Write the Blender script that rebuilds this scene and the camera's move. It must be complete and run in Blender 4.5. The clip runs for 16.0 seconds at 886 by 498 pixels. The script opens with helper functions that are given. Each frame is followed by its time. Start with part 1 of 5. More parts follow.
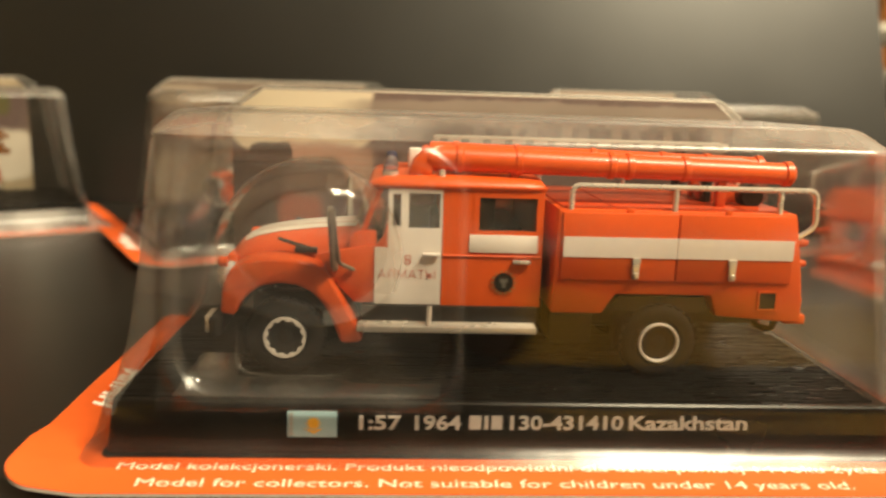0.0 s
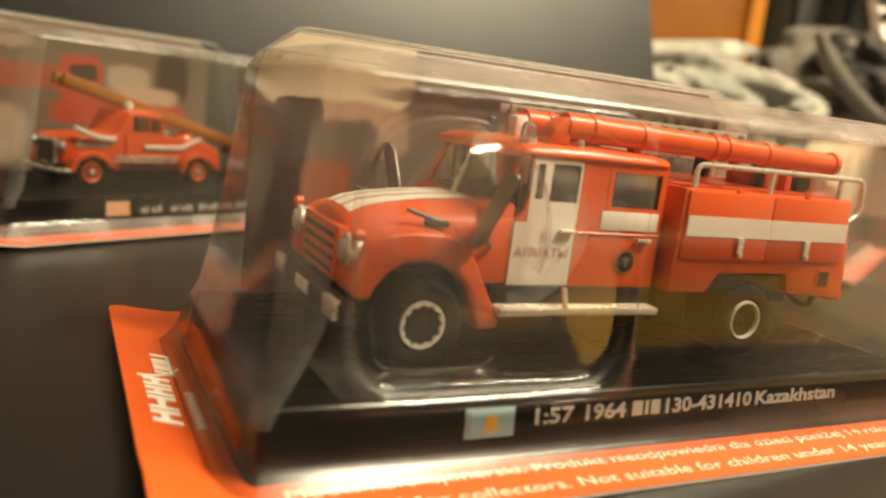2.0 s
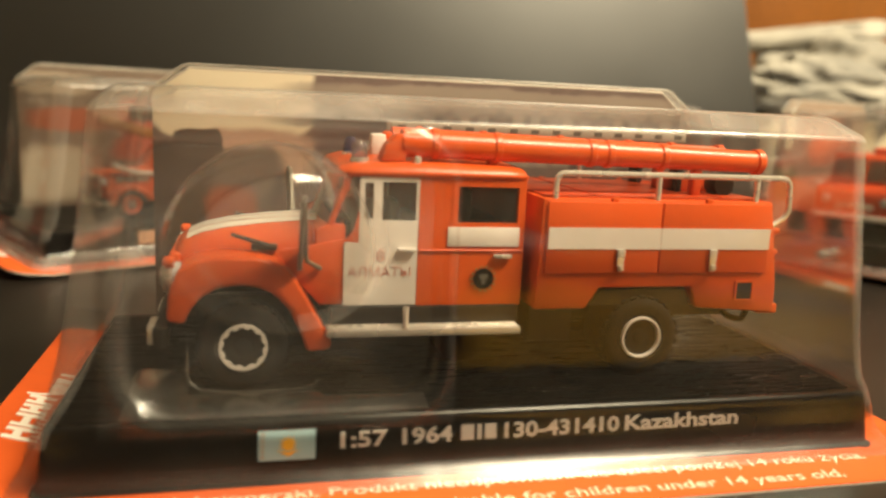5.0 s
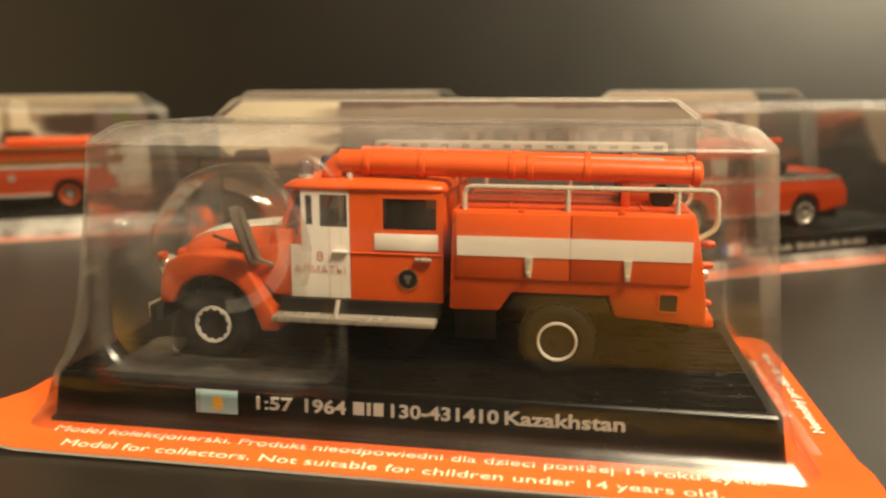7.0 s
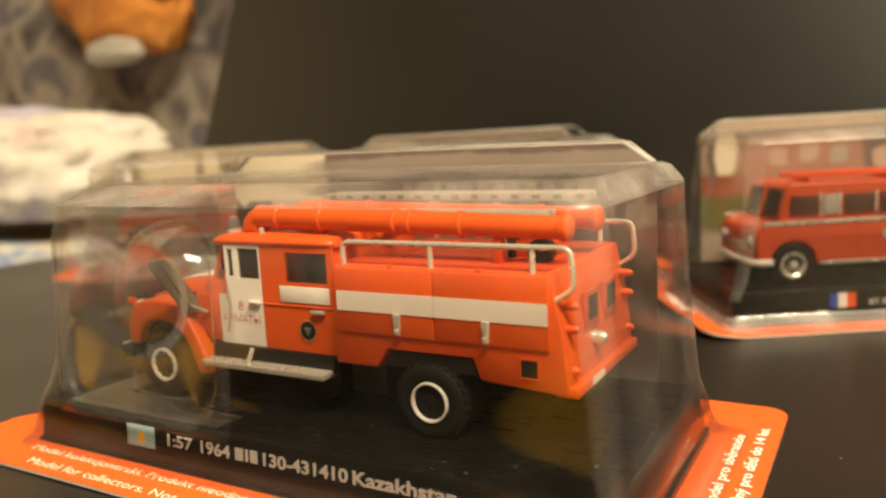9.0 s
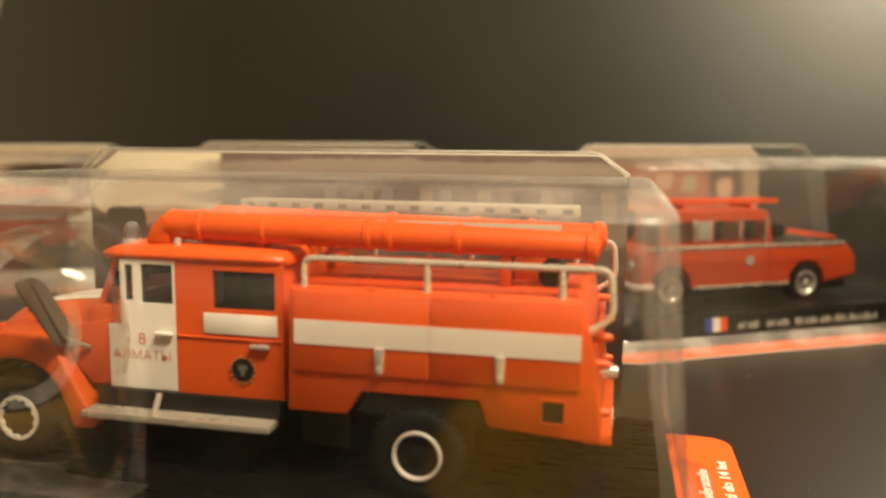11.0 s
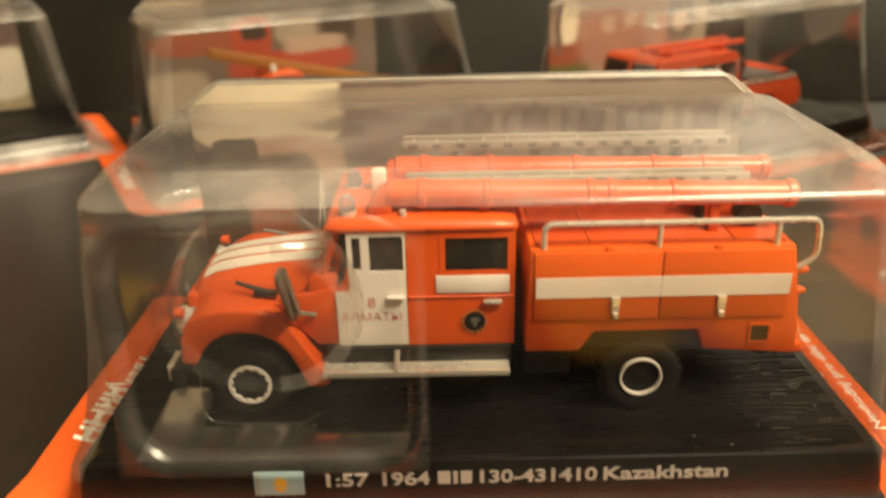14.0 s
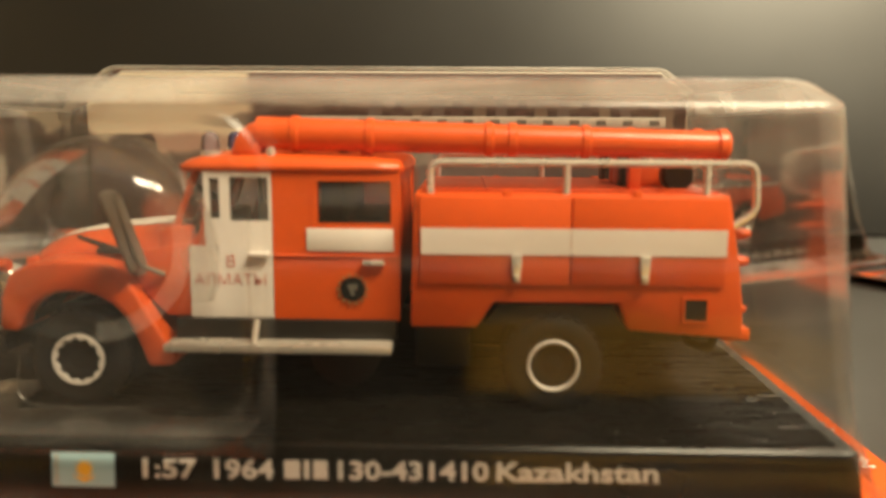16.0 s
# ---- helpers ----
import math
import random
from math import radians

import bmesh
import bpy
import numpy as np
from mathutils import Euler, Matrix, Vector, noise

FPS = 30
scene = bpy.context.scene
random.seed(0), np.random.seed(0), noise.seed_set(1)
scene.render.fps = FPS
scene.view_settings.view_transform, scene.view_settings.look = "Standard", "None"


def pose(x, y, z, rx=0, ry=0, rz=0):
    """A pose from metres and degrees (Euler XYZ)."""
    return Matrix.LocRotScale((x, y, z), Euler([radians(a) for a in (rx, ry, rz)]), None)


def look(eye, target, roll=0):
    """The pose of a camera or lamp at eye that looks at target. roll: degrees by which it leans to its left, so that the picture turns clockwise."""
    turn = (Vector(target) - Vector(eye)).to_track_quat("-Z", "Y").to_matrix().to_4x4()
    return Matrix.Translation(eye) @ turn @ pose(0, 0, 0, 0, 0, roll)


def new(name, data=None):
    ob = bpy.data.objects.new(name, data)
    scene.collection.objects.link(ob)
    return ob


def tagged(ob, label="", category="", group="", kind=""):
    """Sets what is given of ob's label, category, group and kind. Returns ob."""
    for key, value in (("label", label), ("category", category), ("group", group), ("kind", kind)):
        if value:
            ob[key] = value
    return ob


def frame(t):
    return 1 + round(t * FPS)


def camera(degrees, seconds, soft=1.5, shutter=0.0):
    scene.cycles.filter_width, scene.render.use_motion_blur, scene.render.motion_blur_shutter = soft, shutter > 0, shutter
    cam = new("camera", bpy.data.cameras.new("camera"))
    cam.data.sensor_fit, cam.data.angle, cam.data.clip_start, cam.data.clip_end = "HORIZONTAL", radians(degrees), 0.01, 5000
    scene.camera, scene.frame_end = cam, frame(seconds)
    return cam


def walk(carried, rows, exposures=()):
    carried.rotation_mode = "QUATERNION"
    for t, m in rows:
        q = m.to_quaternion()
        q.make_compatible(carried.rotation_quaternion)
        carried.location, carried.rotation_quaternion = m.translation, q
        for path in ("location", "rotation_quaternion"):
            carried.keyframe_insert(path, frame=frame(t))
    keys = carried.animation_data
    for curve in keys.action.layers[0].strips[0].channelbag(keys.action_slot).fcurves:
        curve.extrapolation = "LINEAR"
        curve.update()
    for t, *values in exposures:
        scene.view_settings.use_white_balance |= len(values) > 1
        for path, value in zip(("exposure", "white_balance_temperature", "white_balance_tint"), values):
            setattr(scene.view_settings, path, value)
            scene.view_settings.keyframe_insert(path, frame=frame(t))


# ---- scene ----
cam = camera(58.87, 16.0, 2.4, 0.4)
PATH = [
    (0, (-0.01306, -0.13328, 0.06078), (-0.00505, 0.01367, 0.03180), 1.466),
    (0.5, (-0.03605, -0.13278, 0.05565), (-0.01647, 0.01380, 0.03054), 2.942),
    (1, (-0.05633, -0.12591, 0.06040), (-0.02035, 0.01690, 0.03195), 3.901),
    (1.5, (-0.07095, -0.11089, 0.05730), (-0.01424, 0.02523, 0.02979), 5.401),
    (2, (-0.08294, -0.10225, 0.05092), (-0.01639, 0.02946, 0.02398), 6.636),
    (2.5, (-0.09231, -0.09242, 0.05055), (-0.01594, 0.03381, 0.02350), 7.746),
    (3, (-0.09481, -0.08603, 0.05196), (-0.01469, 0.03765, 0.02395), 8.436),
    (3.5, (-0.08510, -0.09180, 0.04909), (-0.01233, 0.03650, 0.02184), 7.784),
    (4, (-0.06760, -0.10178, 0.04993), (-0.00864, 0.03301, 0.02067), 5.415),
    (4.5, (-0.05175, -0.11227, 0.05513), (-0.00526, 0.02731, 0.02588), 3.514),
    (4.7, (-0.04369, -0.11478, 0.05565), (-0.00146, 0.02631, 0.02719), 2.999),
    (6.8, (0.03088, -0.14337, 0.06199), (0.01079, 0.00311, 0.03672), 0.041),
    (7, (0.03622, -0.13845, 0.06171), (0.01145, 0.00671, 0.03318), -0.306),
    (7.5, (0.05189, -0.12895, 0.06030), (0.01756, 0.01488, 0.03515), -0.749),
    (8, (0.06619, -0.12333, 0.05954), (0.02374, 0.01862, 0.03612), -0.749),
    (8.5, (0.08197, -0.12025, 0.06088), (0.02358, 0.01611, 0.03855), -2.024),
    (9, (0.10266, -0.11268, 0.06428), (0.02885, 0.01608, 0.04251), -3.225),
    (9.2, (0.10741, -0.11283, 0.06267), (0.03201, 0.01528, 0.04260), -3.398),
    (9.5, (0.11074, -0.11293, 0.06155), (0.03423, 0.01470, 0.04267), -3.520),
    (11.5, (0.03966, -0.10288, 0.06134), (0.02258, 0.04491, 0.04222), 1.011),
    (12, (0.02644, -0.10972, 0.05664), (0.01562, 0.03833, 0.03512), 0.710),
    (12.5, (0.02055, -0.11265, 0.05468), (0.01238, 0.03456, 0.02703), -0.180),
    (13, (0.00938, -0.11546, 0.05959), (0.00547, 0.03013, 0.02371), -0.905),
    (13.5, (0.00543, -0.11413, 0.07446), (0.00477, 0.02745, 0.02491), -0.723),
    (14, (0.00042, -0.11393, 0.09217), (0.00031, 0.02363, 0.03236), -1.516),
    (14.5, (-0.00401, -0.11808, 0.10345), (-0.00448, 0.01918, 0.04296), -1.670),
    (15, (0.00221, -0.11733, 0.08942), (0.00200, 0.02673, 0.04760), -0.246),
    (15.5, (0.01359, -0.10850, 0.06747), (0.01218, 0.03885, 0.03946), -0.559),
    (16, (0.02096, -0.10551, 0.05023), (0.01707, 0.04273, 0.02768), 0.017),
]
walk(cam, [(t, look(eye, target, roll)) for t, eye, target, roll in PATH])

# ---------------------------------------------------------------- light
world = bpy.data.worlds.new("room_air")
world.use_nodes = True
scene.world = world
world.node_tree.nodes["Background"].inputs[0].default_value = (0.55, 0.42, 0.27, 1)
world.node_tree.nodes["Background"].inputs[1].default_value = 0.3


tube_light = bpy.data.lights.new("ceiling_lamp_light", "AREA")
tube_light.shape, tube_light.size, tube_light.size_y = "RECTANGLE", 1.0, 0.26
tube_light.energy, tube_light.color = 107, (1.0, 0.85, 0.57)
new("ceiling_lamp_light", tube_light).matrix_world = look((0.84, -0.62, 1.50), (0.50, -0.25, 0), 0)
cam.data.dof.use_dof = True
cam.data.dof.focus_distance, cam.data.dof.aperture_fstop = 0.145, 15

# ---------------------------------------------------------------- materials
MATS = {}


def mat(name, color, rough=0.5, metal=0.0, vary=0.12, scale=40.0, bump=0.0, bump_scale=400.0, coat=0.0, spec=0.5):
    """A painted, moulded or woven surface: colour mottled at two scales, with fine relief."""
    if name in MATS:
        return MATS[name]
    m = bpy.data.materials.new(name)
    m.use_nodes = True
    nt = m.node_tree
    b = nt.nodes["Principled BSDF"]
    b.inputs["Roughness"].default_value = rough
    b.inputs["Metallic"].default_value = metal
    b.inputs["Coat Weight"].default_value = coat
    b.inputs["Specular IOR Level"].default_value = spec
    tc = nt.nodes.new("ShaderNodeTexCoord")
    n1, n2 = nt.nodes.new("ShaderNodeTexNoise"), nt.nodes.new("ShaderNodeTexNoise")
    n1.inputs["Scale"].default_value, n1.inputs["Detail"].default_value = scale, 5
    n2.inputs["Scale"].default_value, n2.inputs["Detail"].default_value = scale * 9, 3
    add = nt.nodes.new("ShaderNodeMath")
    add.operation = "ADD"
    ramp = nt.nodes.new("ShaderNodeMapRange")
    ramp.inputs["From Min"].default_value, ramp.inputs["From Max"].default_value = 0.6, 1.4
    ramp.inputs["To Min"].default_value, ramp.inputs["To Max"].default_value = 1 - vary, 1 + vary
    mul = nt.nodes.new("ShaderNodeVectorMath")
    mul.operation = "SCALE"
    mul.inputs[0].default_value = color[:3]
    for n in (n1, n2):
        nt.links.new(tc.outputs["Object"], n.inputs["Vector"])
    nt.links.new(n1.outputs["Fac"], add.inputs[0])
    nt.links.new(n2.outputs["Fac"], add.inputs[1])
    nt.links.new(add.outputs[0], ramp.inputs["Value"])
    nt.links.new(ramp.outputs[0], mul.inputs["Scale"])
    nt.links.new(mul.outputs[0], b.inputs["Base Color"])
    rr = nt.nodes.new("ShaderNodeMapRange")
    rr.inputs["To Min"].default_value, rr.inputs["To Max"].default_value = max(rough - 0.08, 0.02), min(rough + 0.08, 1)
    nt.links.new(n1.outputs["Fac"], rr.inputs["Value"])
    nt.links.new(rr.outputs[0], b.inputs["Roughness"])
    if bump:
        n3, bp = nt.nodes.new("ShaderNodeTexNoise"), nt.nodes.new("ShaderNodeBump")
        n3.inputs["Scale"].default_value, n3.inputs["Detail"].default_value = bump_scale, 4
        bp.inputs["Strength"].default_value, bp.inputs["Distance"].default_value = bump, 0.0003
        nt.links.new(tc.outputs["Object"], n3.inputs["Vector"])
        nt.links.new(n3.outputs["Fac"], bp.inputs["Height"])
        nt.links.new(bp.outputs[0], b.inputs["Normal"])
    MATS[name] = m
    return m


def clear_mat(name, tint, gloss=1.0, rough=0.06, haze=0.03, ior=1.5, bump=0.0):
    """Thin clear sheet: see-through, with the gloss of its surface and a little haze."""
    m = bpy.data.materials.new(name)
    m.use_nodes = True
    nt = m.node_tree
    nt.nodes.clear()
    out = nt.nodes.new("ShaderNodeOutputMaterial")
    tr, gl, df = nt.nodes.new("ShaderNodeBsdfTransparent"), nt.nodes.new("ShaderNodeBsdfGlossy"), nt.nodes.new("ShaderNodeBsdfDiffuse")
    tl, mh = nt.nodes.new("ShaderNodeBsdfTranslucent"), nt.nodes.new("ShaderNodeMixShader")
    fr, mx, mx2 = nt.nodes.new("ShaderNodeFresnel"), nt.nodes.new("ShaderNodeMixShader"), nt.nodes.new("ShaderNodeMixShader")
    tr.inputs[0].default_value = (*tint, 1)
    df.inputs[0].default_value = tl.inputs[0].default_value = (0.8, 0.78, 0.74, 1)
    gl.inputs["Roughness"].default_value = rough
    fr.inputs[0].default_value = ior
    mul = nt.nodes.new("ShaderNodeMath")
    mul.operation = "MINIMUM"
    mul.inputs[1].default_value = gloss
    tc, sm = nt.nodes.new("ShaderNodeTexCoord"), nt.nodes.new("ShaderNodeTexNoise")
    sm.inputs["Scale"].default_value, sm.inputs["Detail"].default_value = 55, 5
    mr = nt.nodes.new("ShaderNodeMapRange")
    mr.inputs["From Min"].default_value, mr.inputs["From Max"].default_value = 0.4, 0.75
    mr.inputs["To Min"].default_value, mr.inputs["To Max"].default_value = haze * 0.5, haze * 2.2
    nt.links.new(tc.outputs["Object"], sm.inputs["Vector"])
    nt.links.new(sm.outputs["Fac"], mr.inputs["Value"])
    if bump:
        bn, bp = nt.nodes.new("ShaderNodeTexNoise"), nt.nodes.new("ShaderNodeBump")
        bn.inputs["Scale"].default_value, bn.inputs["Detail"].default_value = 70, 2
        bp.inputs["Strength"].default_value, bp.inputs["Distance"].default_value = bump, 0.001
        nt.links.new(tc.outputs["Object"], bn.inputs["Vector"])
        nt.links.new(bn.outputs["Fac"], bp.inputs["Height"])
        nt.links.new(bp.outputs[0], gl.inputs["Normal"])
    nt.links.new(fr.outputs[0], mul.inputs[0])
    nt.links.new(df.outputs[0], mh.inputs[1])
    nt.links.new(tl.outputs[0], mh.inputs[2])
    nt.links.new(mr.outputs[0], mx2.inputs[0])
    nt.links.new(tr.outputs[0], mx2.inputs[1])
    nt.links.new(mh.outputs[0], mx2.inputs[2])
    nt.links.new(mul.outputs[0], mx.inputs[0])
    nt.links.new(mx2.outputs[0], mx.inputs[1])
    nt.links.new(gl.outputs[0], mx.inputs[2])
    nt.links.new(mx.outputs[0], out.inputs[0])
    MATS[name] = m
    return m


RED = mat("orange_red_enamel", (0.62, 0.084, 0.010), 0.36, vary=0.07, scale=60, bump=0.08, bump_scale=900, coat=0.12)
DRED = mat("deep_red_enamel", (0.50, 0.055, 0.010), 0.34, vary=0.06, scale=60, bump=0.08, bump_scale=900, coat=0.25)
WHITE = mat("white_paint", (0.70, 0.655, 0.62), 0.42, vary=0.05, scale=90, bump=0.05, bump_scale=900)
BLACK = mat("black_moulded_plastic", (0.012, 0.011, 0.010), 0.42, vary=0.3, scale=70, bump=0.15, bump_scale=900)
RUBBER = mat("black_rubber", (0.008, 0.0075, 0.007), 0.75, vary=0.3, scale=120, bump=0.3, bump_scale=1200, spec=0.2)
SILVER = mat("silver_plated_plastic", (0.74, 0.71, 0.66), 0.27, metal=0.65, vary=0.1, scale=120, bump=0.08)
DULL = mat("dull_nickel", (0.19, 0.17, 0.14), 0.45, metal=0.25, vary=0.2, scale=120, bump=0.15)
PLINTH = mat("black_plinth_plastic", (0.0065, 0.0060, 0.0055), 0.24, vary=0.3, scale=30, bump=0.04, bump_scale=300, spec=0.36)
# Slightly paler than the plinth: streaks of reflection put into the colour.
ROAD = mat("pale_sheen_streaks", (0.009, 0.0082, 0.0073), 0.34, vary=0.4, scale=60, bump=0.1, bump_scale=500, spec=0.3)
ORANGE = mat("orange_printed_card", (0.56, 0.087, 0.012), 0.6, vary=0.08, scale=25, bump=0.12, bump_scale=300, spec=0.28)
CARDBACK = mat("raw_grey_card", (0.42, 0.38, 0.33), 0.8, vary=0.12, scale=80, bump=0.2)
INK_WHITE = mat("white_print", (0.80, 0.77, 0.72), 0.5, vary=0.05)
INK_CARD = mat("pale_card_print", (0.68, 0.58, 0.46), 0.6, vary=0.08, spec=0.28)
INK_TITLE = mat("title_print", (0.55, 0.53, 0.50), 0.5, vary=0.08)
INK_GILT = mat("dull_gilt_print", (0.34, 0.20, 0.08), 0.5, vary=0.1)
INK_FAINT = mat("faint_red_print", (0.50, 0.19, 0.15), 0.5, vary=0.1)
INK_GREY = mat("grey_print", (0.34, 0.33, 0.30), 0.5, vary=0.1)
FLAG_BLUE = mat("pale_blue_print", (0.30, 0.46, 0.52), 0.5, vary=0.05)
FLAG_PEACH = mat("pale_peach_print", (0.55, 0.33, 0.22), 0.5, vary=0.2, scale=300)
FLAG_YELLOW = mat("yellow_print", (0.78, 0.42, 0.03), 0.5, vary=0.05)
BLUE = mat("blue_lens", (0.03, 0.07, 0.35), 0.15, vary=0.05)
CLEARLENS = mat("clear_lens", (0.42, 0.41, 0.43), 0.2, vary=0.05)
TABLE = mat("black_lacquered_board", (0.0095, 0.0080, 0.0062), 0.36, vary=0.18, scale=9, bump=0.05, bump_scale=900)
BOARD = mat("black_satin_panel", (0.0036, 0.0033, 0.0026), 0.345, vary=0.12, scale=6, bump=0.05, bump_scale=700, spec=1.0)
BLISTER = clear_mat("clear_blister_plastic", (0.97, 0.962, 0.945), gloss=0.62, rough=0.075, haze=0.007, bump=0.10)
SCUFFED = clear_mat("scuffed_blister_plastic", (0.96, 0.95, 0.93), gloss=0.42, rough=0.27, haze=0.145, bump=0.14)
# Milky plastic, its haze raised to carry the shoulder's broad highlight.
MILKY = clear_mat("milky_highlit_shoulder", (0.95, 0.94, 0.92), gloss=0.13, rough=0.22, haze=0.195, bump=0.14)
LIP = clear_mat("pressed_blister_lip", (0.95, 0.94, 0.92), gloss=0.26, rough=0.3, haze=0.04, bump=0.14)
EDGE = clear_mat("rounded_blister_edge", (0.95, 0.94, 0.92), gloss=0.3, rough=0.2, haze=0.105, bump=0.14)
# Haze of rim, bead and panel stands in for light they reflect.
CRESCENT = clear_mat("sheen_blister_rim", (0.95, 0.93, 0.91), gloss=0.35, rough=0.3, haze=0.15, bump=0.1)
BEAD = clear_mat("thin_blister_bead", (0.96, 0.95, 0.93), gloss=0.5, rough=0.07, haze=0.04, ior=1.26, bump=0.14)
PANEL = clear_mat("pressed_blister_panel", (0.965, 0.955, 0.94), gloss=0.62, rough=0.13, haze=0.02, ior=2.2, bump=0.10)
# Lamp glare on the far left pack's skirt, put in as white haze.
GLARE = clear_mat("glare_blister_skirt", (0.94, 0.93, 0.90), gloss=0.7, rough=0.3, haze=0.42, bump=0.16)
# Frosted folds; on the rear skirts the haze also stands for glare.
FOLD = clear_mat("frosted_glare_fold", (0.94, 0.93, 0.90), gloss=0.5, rough=0.3, haze=0.22, bump=0.16)
SKIRT = clear_mat("shiny_blister_skirt", (0.96, 0.95, 0.93), gloss=0.5, rough=0.24, haze=0.015, bump=0.2)
VEIL = clear_mat("clouded_blister_side", (0.96, 0.95, 0.93), gloss=0.5, rough=0.12, haze=0.045, bump=0.12)
LEDGE = clear_mat("glossy_blister_ledge", (0.95, 0.94, 0.92), gloss=0.9, rough=0.16, haze=0.024, ior=1.42, bump=0.12)
ALLOY = mat("pale_painted_alloy", (0.36, 0.335, 0.29), 0.42, metal=0.15, vary=0.12, scale=120, bump=0.1)
LENS = clear_mat("pale_violet_lens", (0.78, 0.74, 0.88), gloss=0.9, rough=0.08, haze=0.3)
DOME = clear_mat("thin_dome_plastic", (0.97, 0.962, 0.945), gloss=0.26, rough=0.09, haze=0.012, bump=0.10)
BLUELENS = clear_mat("blue_violet_lens", (0.34, 0.36, 0.72), gloss=0.9, rough=0.08, haze=0.10)
GLASS = clear_mat("smoky_window_plastic", (0.82, 0.77, 0.72), gloss=1.0, rough=0.04, haze=0.05)

# ---------------------------------------------------------------- mesh helpers (all in millimetres)
MM = 0.001


def make(name, bm, material, smooth=True, angle=35):
    """Links a bmesh drawn in millimetres as one mesh object."""
    bmesh.ops.recalc_face_normals(bm, faces=bm.faces)
    bmesh.ops.scale(bm, vec=(MM, MM, MM), verts=bm.verts)
    me = bpy.data.meshes.new(name)
    bm.to_mesh(me)
    bm.free()
    me.materials.append(material)
    if smooth:
        me.polygons.foreach_set("use_smooth", [True] * len(me.polygons))
        me.set_sharp_from_angle(angle=radians(angle))
    return new(name, me)


def part(name, bm, material, parent, label="", smooth=True, angle=35, also=()):
    ob = make(name, bm, material, smooth, angle)
    for m in also:
        ob.data.materials.append(m)
    ob.parent = parent
    if label:
        ob["label"] = label
    return ob


def thing(name, label, category, group="", kind=""):
    return tagged(new(name), label, category, group, kind)


def box(x0, x1, y0, y1, z0, z1, bevel=0.0, seg=2, bm=None):
    fresh = bmesh.new()
    vs = [fresh.verts.new((x, y, z)) for x in (x0, x1) for y in (y0, y1) for z in (z0, z1)]
    for f in ((0, 1, 3, 2), (4, 6, 7, 5), (0, 4, 5, 1), (2, 3, 7, 6), (0, 2, 6, 4), (1, 5, 7, 3)):
        fresh.faces.new([vs[i] for i in f])
    if bevel:
        bmesh.ops.bevel(fresh, geom=fresh.edges[:], offset=bevel, segments=seg, profile=0.5, affect="EDGES")
    return merge(bm, fresh)


def merge(bm, extra):
    if bm is None:
        return extra
    me = bpy.data.meshes.new("join")
    extra.to_mesh(me)
    extra.free()
    bm.from_mesh(me)
    bpy.data.meshes.remove(me)
    return bm


def prism(pts, axis, a0, a1, bevel=0.0, seg=2, bm=None):
    """A polygon (two coordinates) drawn out along an axis from a0 to a1."""
    fresh = bmesh.new()

    def at(p, a):
        return {"x": (a, p[0], p[1]), "y": (p[0], a, p[1]), "z": (p[0], p[1], a)}[axis]

    low, high = [fresh.verts.new(at(p, a0)) for p in pts], [fresh.verts.new(at(p, a1)) for p in pts]
    n = len(pts)
    fresh.faces.new(low), fresh.faces.new(high[::-1])
    for i in range(n):
        fresh.faces.new((low[i], low[(i + 1) % n], high[(i + 1) % n], high[i]))
    bmesh.ops.recalc_face_normals(fresh, faces=fresh.faces)
    if bevel:
        bmesh.ops.bevel(fresh, geom=fresh.edges[:], offset=bevel, segments=seg, profile=0.5, affect="EDGES")
    return merge(bm, fresh)


def loft(rings, closed=True, cap0=True, cap1=True, bm=None):
    fresh = bmesh.new()
    rows = [[fresh.verts.new(p) for p in r] for r in rings]
    n = len(rings[0])
    for a, b in zip(rows, rows[1:]):
        for i in range(n if closed else n - 1):
            j = (i + 1) % n
            fresh.faces.new((a[i], a[j], b[j], b[i]))
    if cap0:
        fresh.faces.new(rows[0][::-1])
    if cap1:
        fresh.faces.new(rows[-1])
    return merge(bm, fresh)


def sweep(path, r, n=10, cap=True, bm=None):
    """A round rod along a path; r is one radius or one for each point."""
    pts = [Vector(p) for p in path]
    rs = r if isinstance(r, (list, tuple)) else [r] * len(pts)
    rings, side = [], None
    for i, p in enumerate(pts):
        d = (pts[min(i + 1, len(pts) - 1)] - pts[max(i - 1, 0)]).normalized()
        if side is None:
            side = d.orthogonal().normalized()
        side = (side - d * side.dot(d)).normalized()
        other = d.cross(side)
        rings.append([tuple(p + rs[i] * (math.cos(2 * math.pi * k / n) * side + math.sin(2 * math.pi * k / n) * other)) for k in range(n)])
    return loft(rings, True, cap, cap, bm)


def bend(points, radius, steps=5):
    """A path with its corners rounded."""
    pts = [Vector(p) for p in points]
    out = [pts[0]]
    for a, b, c in zip(pts, pts[1:], pts[2:]):
        u, v = (a - b).normalized(), (c - b).normalized()
        k = min(radius, (a - b).length * 0.49, (c - b).length * 0.49)
        for i in range(steps + 1):
            t = i / steps
            out.append((b + u * k) * (1 - t) ** 2 + b * 2 * t * (1 - t) + (b + v * k) * t**2)
    return out + [pts[-1]]


def lathe(profile, center, axis="y", n=32, bm=None, caps=True):
    """A profile of (radius, along) turned round an axis through center."""
    rings = []
    for r, a in profile:
        ring = []
        for k in range(n):
            c, s = r * math.cos(2 * math.pi * k / n), r * math.sin(2 * math.pi * k / n)
            ring.append({"y": (c, a, s), "x": (a, c, s), "z": (c, s, a)}[axis])
        rings.append([tuple(Vector(center) + Vector(p)) for p in ring])
    return loft(rings, True, caps, caps, bm)


